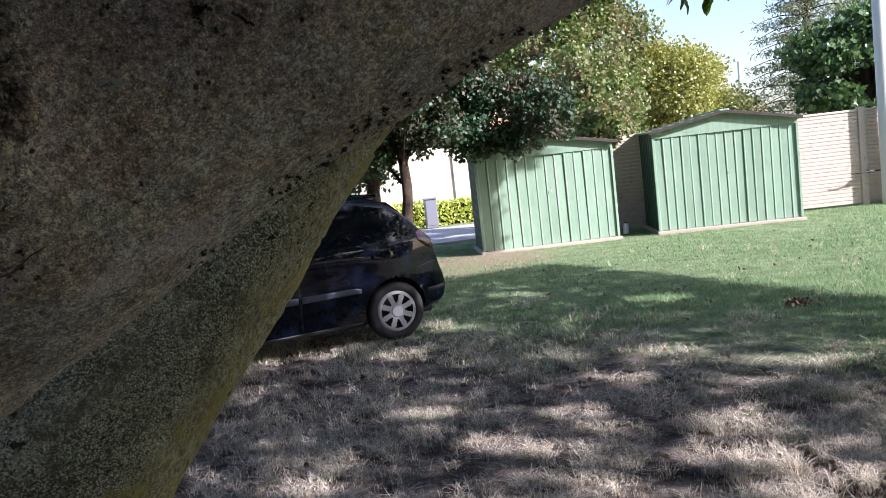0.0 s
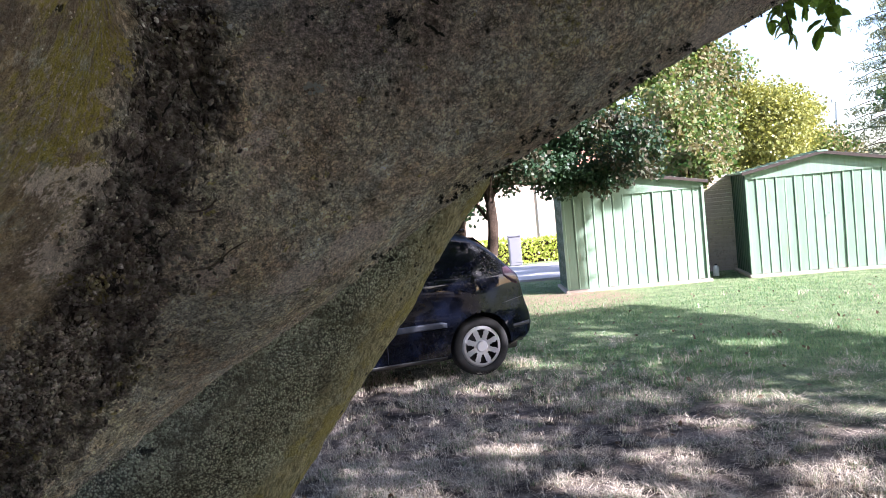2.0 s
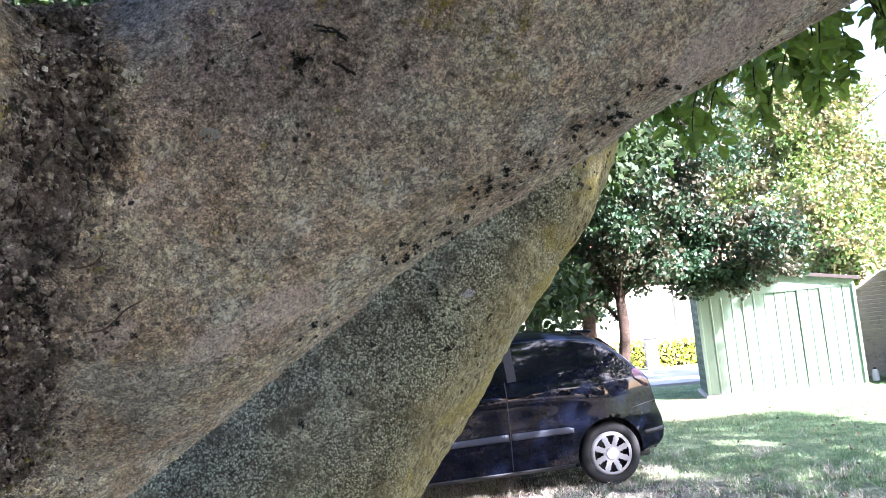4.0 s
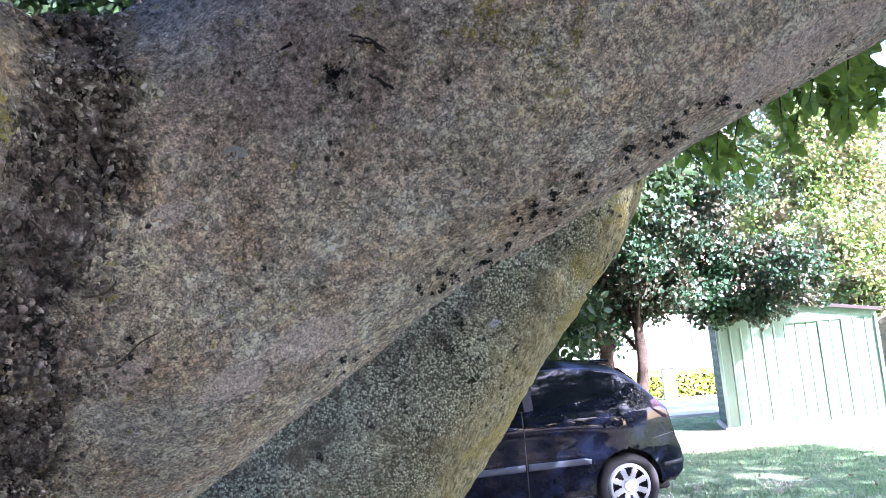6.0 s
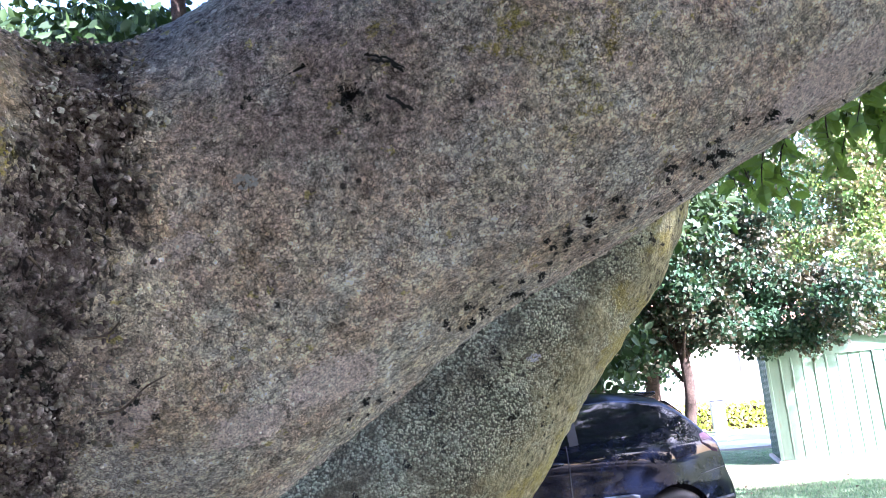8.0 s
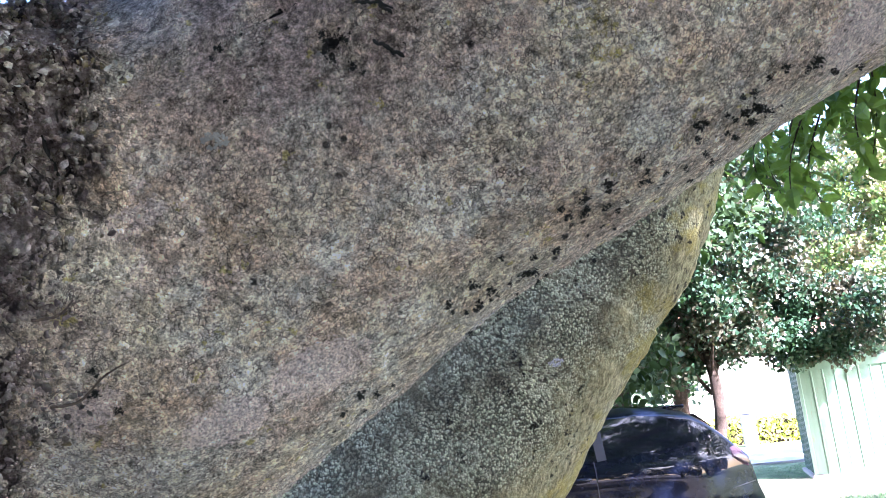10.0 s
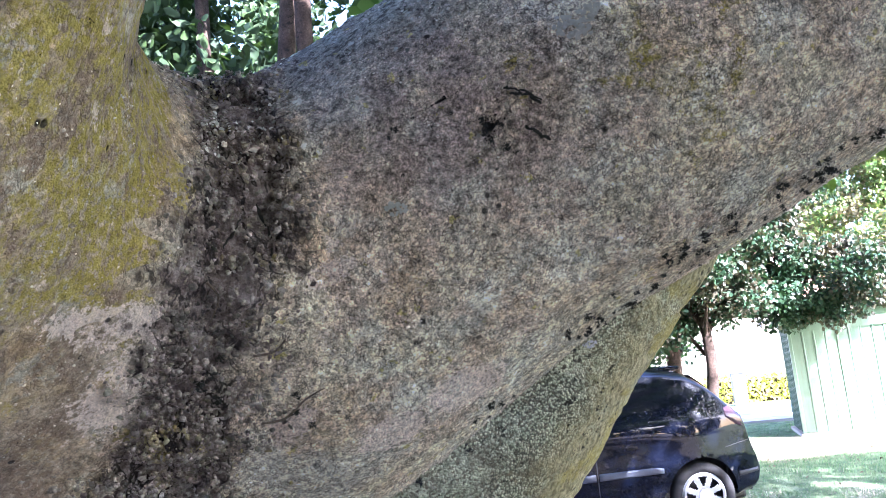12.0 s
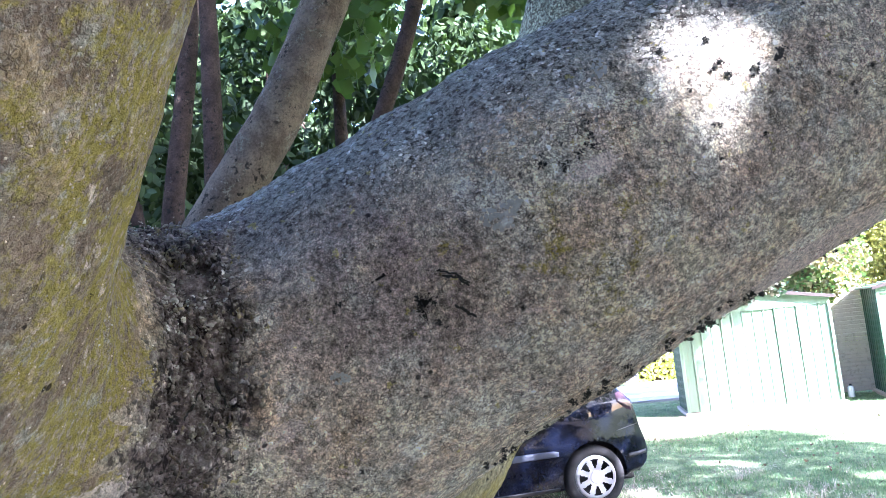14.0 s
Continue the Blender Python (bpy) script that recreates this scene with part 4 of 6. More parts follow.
ob.matrix_basis = Matrix.Translation(Vector(p - c0 + np.array([0, -0.002, 0]))) @ pose(0, 0, 0, 90, 0, 20)

# ---- crowns overhead ----
def gap(pts, spot, r):
    """Leaves that stand out of the way of one beam of sun."""
    d = pts - np.array(spot)
    along = d @ np.array(SUN)
    return np.linalg.norm(d - along[:, None] * np.array(SUN), axis=1) > r


def shade_spot(p):
    """Where the shadow of a point falls on the ground."""
    return p[:, :2] - p[:, 2:] * np.array([SUN.x / SUN.z, SUN.y / SUN.z])


def crown(parent, origin, centres, radii, n, size, material, seed, beams=(), thin=0):
    """Leaves in clumps, standing thinner and evenly over the open lawn, with gaps where beams of sun pass."""
    e = np.random.default_rng(seed)
    p = clump_points(centres, radii, n, e)
    g = shade_spot(p)
    p = p[(g[:, 0] < -1.6) | (g[:, 1] < 2.6)]
    z = e.uniform(4.2, 7.6, thin)
    g = np.stack([e.uniform(-1.7, 5.2, thin), e.uniform(2.5, 12.4, thin)], 1)
    q = np.concatenate([g + z[:, None] * np.array([SUN.x / SUN.z, SUN.y / SUN.z]), z[:, None]], 1)
    p = np.concatenate([p, q[g[:, 0] < 5.1 - np.maximum(0, g[:, 1] - 6.5) * 0.34]])
    v, f = leaf_quads(p, size, e, fold=False)
    keep = np.ones(len(p), bool)
    for spot, r in beams:
        edge = e.uniform(0.7, 1.2, len(p)) if spot[2] == 0 else np.ones(len(p))
        keep &= gap(v, spot, np.repeat(r * edge, 4)).reshape(-1, 4).all(1)
        if spot[2] > 0:
            keep &= gap(v.reshape(-1, 4, 3).mean(1), spot, r + 0.07)
    v = v.reshape(-1, 4, 3)[keep].reshape(-1, 3)
    return part("crown", fast_mesh("crown", v - np.array(origin), f[:keep.sum()]), material, parent)


GROUND_FLECKS = [(-0.42, 4.52, 0.13), (0.32, 5.54, 0.12), (0.7, 4.76, 0.2), (0.95, 4.5, 0.17), (1.89, 4.0, 0.25), (2.43, 6.28, 0.24), (3.07, 5.52, 0.28), (1.12, 8.36, 0.16), (0.39, 7.45, 0.2), (-0.9, 7.96, 0.12), (-0.38, 7.94, 0.14),
                 (3.3, 8.6, 0.35), (1.96, 10.0, 0.3), (2.15, 4.56, 0.15), (1.28, 5.06, 0.14), (1.15, 3.88, 0.16), (-0.95, 6.93, 0.15)]
BEAMS = [((0.135, 0.487, 1.943), 0.018), ((0.11, 0.485, 1.88), 0.002), ((0.17, 1.31, 1.90), 0.0), ((-0.856, 2.13, 2.478), 0.05), ((-0.80, 2.13, 2.55), 0.01)]
fl = random.Random(12)
for _ in range(14):
    gy = 3.2 * 3.4 ** fl.random()
    GROUND_FLECKS.append((gy * fl.uniform(-0.25, 0.62), gy, fl.uniform(0.08, 0.17)))
BEAMS += [((x, y, 0), 0.04 + 0.38 * r) for x, y, r in GROUND_FLECKS]
e = np.random.default_rng(21)
cs = []
while len(cs) < 430:
    z = e.uniform(4.2, 7.6)
    gx, gy = e.uniform(-7, 5.6), e.uniform(-3.0, 12.1)
    if gx > 5.1 - max(0, gy - 6.5) * 0.36:
        continue
    x, y = gx + z * SUN.x / SUN.z, gy + z * SUN.y / SUN.z
    cs.append((x, y, z))
# extra unseen leaf clumps, added up-sun to keep limb and stem in shade
for p0 in [(x, 0.47, 1.84 + 0.44 * x) for x in np.linspace(-0.5, 0.7, 13)] + [(-0.3, 0.25, 1.8), (-0.2, 0.15, 1.95)] + [(x, 1.25, 1.75 + 1.2 * x) for x in np.linspace(-0.75, 0.25, 7)]:
    for far in (3.2, 4.0, 4.8):
        cs.append(tuple(np.array(p0) + np.array(SUN) * (far + e.uniform(-0.3, 0.3)) + e.normal(size=3) * 0.08))
cs = np.array(cs)
crad = np.where(np.arange(len(cs)) < 430, 0.62, 0.42)
mix_ = e.permutation(len(cs))
cs, crad = cs[mix_], crad[mix_]
half = len(cs) // 2
crown(walnut, BASE, cs[:half], crad[:half], 92000, 0.16, LEAF, 5, BEAMS, 8800)
crown(leaning, c0, cs[half:], crad[half:], 92000, 0.16, LEAF, 6, BEAMS, 8800)
for par, org, start, ends in ((walnut, BASE, (0.3, -0.6, 4.5), cs[:half:9]), (leaning, c0, (1.1, 1.6, 4.9), cs[half::9])):
    ps = []
    for i, c in enumerate(ends):
        s = np.array(start)
        ps.append(tube([s, s + (c - s) * 0.35 + (0, 0, 0.35), s + (c - s) * 0.7 + (0, 0, 0.3), c], [0.05, 0.04, 0.028, 0.012], 7, 4, seed=i))
    v, f = join(ps)
    part("bough", fast_mesh("bough", v - np.array(org), f), BARK_STEM, par, smooth=True)

# unseen leaf clumps and boughs, added to the leaning tree to shade a shed
e = np.random.default_rng(63)
far = [np.array([2.52 + e.uniform(-0.08, 0.30) * (0.5 + z / 2.2), 14.6, z]) + np.array(SUN) * e.uniform(9.5, 11.5) for z in np.linspace(0.15, 1.85, 13)]
far += [np.array([2.9 + e.uniform(0, 0.6), 14.6, e.uniform(1.5, 1.9)]) + np.array(SUN) * e.uniform(9.5, 11.5) for _ in range(5)]
p = clump_points(far, np.full(len(far), 0.17), 900, e)
v, f = leaf_quads(p, 0.12, e)
part("crown", fast_mesh("crown", v - c0, f), LEAF, leaning)
ps = [tube([(1.1, 1.6, 4.9), (5.0, 5.5, 5.9), c], [0.05, 0.03, 0.006], 6, 6, seed=i) for i, c in enumerate(far[::6])]
v, f = join(ps)
part("bough", fast_mesh("bough", v - c0, f), BARK_STEM, leaning, smooth=True)

# ---- hanging leafy spray ----
def leaf_mesh(seed):
    """One leaflet: broad oval with a short tip, folded along the midrib and curled."""
    e = np.random.default_rng(seed)
    L, W = 0.074, 0.041
    vs, fs = [], []
    n = 7
    for i in range(n + 1):
        t = i / n
        h = W * 0.5 * math.sin(math.pi * t ** 0.9) ** 0.62 if 0 < t < 1 else 0.0012
        z = -0.013 * t * t + 0.0015 * e.normal()
        for s in (-1, -0.5, 0, 0.5, 1):
            vs.append((s * h, L * t, z + abs(s) * h * 0.3 + 0.001 * math.sin(9 * t + s)))
    for i in range(n):
        for k in range(4):
            fs.append((i * 5 + k, i * 5 + k + 1, i * 5 + k + 6, i * 5 + k + 5))
    return vs, fs


LEAF_SHAPES = [leaf_mesh(i) for i in range(4)]
LEAVES = [mesh("leaf", vs, fs) for vs, fs in LEAF_SHAPES]


def leaf_places(stems, origin, count, first, e):
    """Where the leaves of a row of twigs grow, drooping to both sides."""
    for pts in stems:
        for i in range(first, len(pts) - 1):
            a, b = Vector(pts[i]), Vector(pts[i + 1])
            for s in range(count):
                p = a.lerp(b, (s + e.random()) / count) - Vector(origin)
                d = Vector((e.uniform(-1.2, 1.2), e.uniform(-1, 1), e.uniform(-1.3, 0.2))).normalized()
                yield Matrix.Translation(p) @ d.to_track_quat("Y", "Z").to_matrix().to_4x4() @ Euler((e.uniform(-0.4, 0.4), e.uniform(-0.9, 0.9), 0)).to_matrix().to_4x4() @ Matrix.Scale(e.uniform(0.7, 1.15), 4)


def spray(origin, front, behind, seed, label):
    e = random.Random(seed)
    thing = empty("leafy_branch", origin, label, "branch")
    for i, pts in enumerate(front + behind):
        v, f = tube([Vector(p) - Vector(origin) for p in pts], [0.006, 0.004, 0.0025, 0.0015], 6, 5, seed=i)
        part("twig", fast_mesh("twig", v, f), BARK_DARK, thing, smooth=True)
    for m in leaf_places(front, origin, 12, 1, e):
        part("leaf", LEAVES[e.randrange(4)], LEAF_SPRAY, thing).matrix_basis = m
    vs, fs = [], []
    for m in leaf_places(behind, origin, 16, 0, e):
        shape = LEAF_SHAPES[e.randrange(4)]
        k = len(vs)
        vs += [tuple(m @ Vector(p)) for p in shape[0]]
        fs += [tuple(k + j for j in q) for q in shape[1]]
    part("foliage", mesh("foliage", vs, fs), LEAF_SPRAY, thing, "dense oval leaves")["kind"] = "stuff"
    return thing


def twig_row(count, x0, step, y0, low, seed):
    e = random.Random(seed)
    for i in range(count):
        x, y = x0 + i * step, y0 + e.uniform(-0.25, 0.35)
        z = low - 0.05 * math.sin(i * 0.8) + e.uniform(-0.05, 0.08) + max(0, 0.7 - x) * 0.12
        yield ((0.5 * x + 0.5, y, z + 0.57), (0.75 * x + 0.25, y, z + 0.37), (x, y, z + 0.16), (x + e.uniform(-0.06, 0.08), y, z))


spray((1.0, 2.75, 2.78), list(twig_row(12, 0.50, 0.082, 2.7, 2.23, 8)), list(twig_row(22, 0.48, 0.05, 2.95, 2.36, 9)), 3, "hanging twigs with dense oval green leaves")


# ---- stems and woods behind, beyond the fork ----
def stem(name, pts, radii, material, label, seed, group="stems behind the fork"):
    o = np.array(pts[0]) * (1, 1, 0)
    thing = empty(name, tuple(o), label, "tree", group)
    v, f = tube(pts, radii, 20, 10, 0.02, seed)
    part("stem", fast_mesh("stem", v - o, f), material, thing, smooth=True)
    e = np.random.default_rng(seed + 300)
    tip = np.array(pts[-1]) - o
    c = tip + e.normal(size=(14, 3)) * (0.7, 0.7, 0.5)
    ps = [tube([tip - (0, 0, 0.9), tip * 0.4 + c_ * 0.6 - (0, 0, 0.3), c_], [0.02, 0.014, 0.005], 5, 4) for c_ in c]
    v, f = join(ps)
    part("bough", fast_mesh("bough", v, f), material, thing, smooth=True)
    v, f = leaf_quads(clump_points(c, np.full(14, 0.5), 1500, e), 0.13, e)
    part("crown", fast_mesh("crown", v, f), LEAF_WOOD, thing)
    return thing


stem("young_tree", [(-1.75, 2.2, -0.05), (-1.5, 2.2, 1.0), (-1.13, 2.2, 1.78), (-0.80, 2.2, 2.24), (-0.56, 2.2, 2.62), (-0.30, 2.2, 3.3), (-0.1, 2.1, 5.0)], [0.12, 0.1, 0.085, 0.075, 0.066, 0.06, 0.04], BARK_STEM, "grey mottled stem in dappled sun", 1)
for i, (x, y, lx, r) in enumerate(((-2.35, 5.2, 0.25, 0.075), (-1.95, 5.0, 0.05, 0.07), (-2.75, 5.6, -0.2, 0.05), (-1.05, 5.0, 0.6, 0.06), (-1.45, 6.5, 0.05, 0.06), (-3.3, 6.0, 0.1, 0.08))):
    stem("young_tree", [(x - lx * 0.6, y, -0.05), (x - lx * 0.2, y, 1.4), (x, y, 2.6), (x + lx, y, 4.2), (x + lx * 1.6, y, 6.5)], [r * 1.3, r * 1.1, r, r * 0.8, r * 0.4], BARK_DARK, "slim brown stem among green leaves", 10 + i)


def tree(at, height, centres, radii, n, size, leaf, bark, label, seed, trunk_r=0.14, lean=(0, 0), limbs=9, flat=0.8, fold=False, name="tree", group=""):
    """A tree: trunk, boughs to its clumps, and a crown of single leaves."""
    e = np.random.default_rng(seed)
    thing = empty(name, (at[0], at[1], 0), label, "tree", group)
    top = np.array([lean[0], lean[1], height * 0.75])
    pts = [np.array([0, 0, -0.05]), top * (0.3, 0.3, 0.33) + e.normal(size=3) * 0.05, top * (0.6, 0.6, 0.66) + e.normal(size=3) * 0.08, top]
    v, f = tube(pts, [trunk_r * 1.25, trunk_r, trunk_r * 0.75, trunk_r * 0.3], 14, 8, 0.03, seed)
    part("trunk", fast_mesh("trunk", v, f), bark, thing, smooth=True)
    cs = np.array(centres, float)
    ps = []
    for c in cs[:limbs]:
        h = np.clip(c[2] * 0.55, height * 0.2, height * 0.7)
        s = top * (h / top[2])
        ps.append(tube([s, s + (c - s) * 0.4 + (0, 0, 0.15), c], [trunk_r * 0.4, trunk_r * 0.26, trunk_r * 0.08], 6, 5, seed=seed))
    if ps:
        v, f = join(ps)
        part("bough", fast_mesh("bough", v, f), bark, thing, smooth=True)
    p = clump_points(cs, radii, n, e, flat)
    v, f = leaf_quads(p, size, e, fold=fold)
    part("crown", fast_mesh("crown", v, f), leaf, thing)
    return thing


def ball(cx, cy, cz, rx, ry, rz, n, seed, rmin=0.35, rmax=0.7):
    """Clump centres over an uneven crown."""
    e = np.random.default_rng(seed)
    d = e.normal(size=(n, 3))
    d /= np.linalg.norm(d, axis=1)[:, None]
    k = e.uniform(0.35, 1, n)[:, None] ** 0.5
    return np.array([cx, cy, cz]) + d * k * (rx, ry, rz), e.uniform(rmin, rmax, n)


# woods behind the fork
for i, (x, y, h, rx) in enumerate(((-2.6, 8.5, 6.5, 2.2), (-5.2, 9.0, 7, 2.6), (-0.6, 10.0, 6.5, 2.0), (-4.0, 6.4, 5.5, 1.5), (-7.5, 10, 8, 2.8), (-2.2, 13, 9, 3.2), (-6.5, 15, 10, 4))):
    c, r = ball(0, 0, h * 0.62, rx, rx * 0.7, h * 0.36, 46, 40 + i)
    tree((x, y), h, c, r, 13000, 0.12 if y < 11 else 0.26, LEAF_WOOD, BARK_DARK, "green broadleaf tree in thick wood", 50 + i, 0.1, fold=True, name="broadleaf_tree", group="wood beyond the fork")

# out-of-view trees, added to darken the car's reflections and cut sky light
for i, (x, y, h, rx) in enumerate(((-9, -3, 9, 3.4), (-7, -10, 10, 3.8), (-12, 4, 9, 3.6), (-1.5, -13, 10, 4.0), (5.5, -12, 9, 3.8), (10.5, -15, 10, 4.0), (16, -13, 8, 4.0), (22, -10, 8, 4.2), (14, -20, 9, 4.4), (27, -15, 9, 4.5))):
    c, r = ball(0, 0, h * 0.48, rx, rx, h * 0.46, 80, 80 + i, 0.6, 1.0)
    tree((x, y), h, c, r, 8000, 0.32, LEAF_WOOD, BARK_DARK, "unseen green broadleaf tree, added to darken reflections and sky light", 90 + i, 0.18, name="broadleaf_tree", group="trees round the lawn")

# ---- trees beside and behind the sheds ----
c, r = ball(0.25, -0.1, 3.4, 1.6, 1.0, 1.4, 96, 1, 0.20, 0.40)
c2, r2 = ball(1.95, 0.85, 2.5, 1.0, 0.4, 0.75, 95, 2, 0.16, 0.30)
c4, r4 = ball(-0.35, 0.1, 2.2, 0.75, 0.5, 0.5, 26, 9, 0.14, 0.28)
c3, r3 = ball(2.7, 0.15, 2.4, 0.45, 0.35, 0.5, 26, 8, 0.12, 0.24)
c5, r5 = ball(1.0, 0.1, 4.4, 1.5, 0.9, 1.0, 60, 19, 0.22, 0.42)
tree((0.75, 13.1), 4.9, np.concatenate([c, c2, c3, c4, c5]), np.concatenate([r, r2, r3, r4, r5]), 62000, 0.075, LEAF_BLUE, BARK_DARK, "small tree with bluish-green leaves hanging over a shed", 3, 0.085, (0.45, 0), 14, name="small_tree")
c, r = ball(0, 0, 3.05, 1.3, 1.2, 1.5, 60, 4, 0.3, 0.6)
tree((0.5, 14.2), 5.0, c, r, 9000, 0.10, LEAF_DARK, BARK_DARK, "dark green tree behind the parked car", 5, 0.12, (0.1, 0), 10, name="small_tree")
tree((-0.35, 14.6), 5.0, *ball(-0.5, 0.4, 3.8, 1.9, 1.2, 1.4, 60, 6, 0.3, 0.6), 8500, 0.10, LEAF_DARK, BARK_DARK, "dark green tree behind the parked car", 7, 0.16, (-0.2, 0), 10, name="small_tree")
for at, h, a, n, size, leaf, label, sd in (
        ((7.2, 25.0), 10.0, (0, 0, 4.7, 2.5, 2.0, 4.5, 190), 62000, 0.12, LEAF_LIME, "sunlit green tree with browning seed heads", 11),
        ((6.6, 45.0), 15.0, (0, 0, 6.9, 5.3, 3.2, 6.8, 190), 48000, 0.20, LEAF_LIME, "sunlit green tree behind the house", 12),
        ((10.6, 25.0), 5.6, (0, 0, 3.2, 1.35, 1.1, 1.55, 110), 32000, 0.10, LEAF_GOLD, "yellow-green flowering tree behind the sheds", 13),
        ((12.4, 26.0), 3.6, (0, 0, 2.0, 1.2, 1.2, 1.2, 70), 15000, 0.11, LEAF_LIME, "low green tree behind the wall", 14),
        ((17.2, 25.0), 6.6, (0, 0, 3.3, 2.5, 1.8, 2.2, 90), 16000, 0.20, LEAF_MID, "dark broadleaf tree behind the wall", 15)):
    tree(at, h, *ball(*a, sd, 0.45, 0.85), n, size, leaf, BARK_DARK, label, sd, 0.16, name="broadleaf_tree", group="trees behind the sheds")


c, r = ball(-0.22, -1.55, 2.15, 0.42, 0.5, 0.6, 46, 71, 0.14, 0.26)
c2, r2 = ball(0.1, 0.2, 2.9, 1.3, 0.9, 1.2, 40, 72, 0.25, 0.5)
tree((5.35, 17.2), 4.2, np.concatenate([c, c2]), np.concatenate([r, r2]), 15000, 0.09, LEAF_LIME, BARK_DARK, "small leafy tree hanging over the wall between the sheds", 73, 0.07, (0, -0.3), 12, name="small_tree")


def conifer(at, height, spread, seed):
    e = np.random.default_rng(seed)
    thing = empty("cedar_tree", (at[0], at[1], 0), "tall grey-green cedar with drooping boughs", "tree")
    v, f = tube([(0, 0, -0.1), (0.05, 0, height * 0.5), (0, 0, height)], [0.2, 0.13, 0.02], 12, 6, 0.02, seed)
    part("trunk", fast_mesh("trunk", v, f), BARK_DARK, thing, smooth=True)
    ps, pts = [], []
    for i in range(60):
        z = height * (0.22 + 0.76 * i / 60)
        a = i * 2.4
        L = spread * (1.05 - z / height) * e.uniform(0.7, 1.2) + 0.2
        end = np.array([math.cos(a) * L, math.sin(a) * L, z - L * 0.12 + 0.1])
        ps.append(tube([(0, 0, z), end * (0.55, 0.55, 0) + (0, 0, z + 0.08), end], [0.03, 0.02, 0.006], 5, 4, seed=i))
        t = e.uniform(0.1, 1, 260)[:, None]
        pts.append(np.array([0, 0, z]) * (1 - t) + end * t + e.normal(size=(260, 3)) * (0.2, 0.2, 0.08) - (0, 0, 0.1))
    v, f = join(ps)
    part("bough", fast_mesh("bough", v, f), BARK_DARK, thing, smooth=True)
    v, f = leaf_quads(np.concatenate(pts), 0.20, e, 0.4, 0.2)
    part("needles", fast_mesh("needles", v, f), LEAF_FIR, thing)


conifer((17.6, 29.0), 9.5, 3.4, 3)
conifer((21.5, 31.0), 9.0, 3.2, 4)


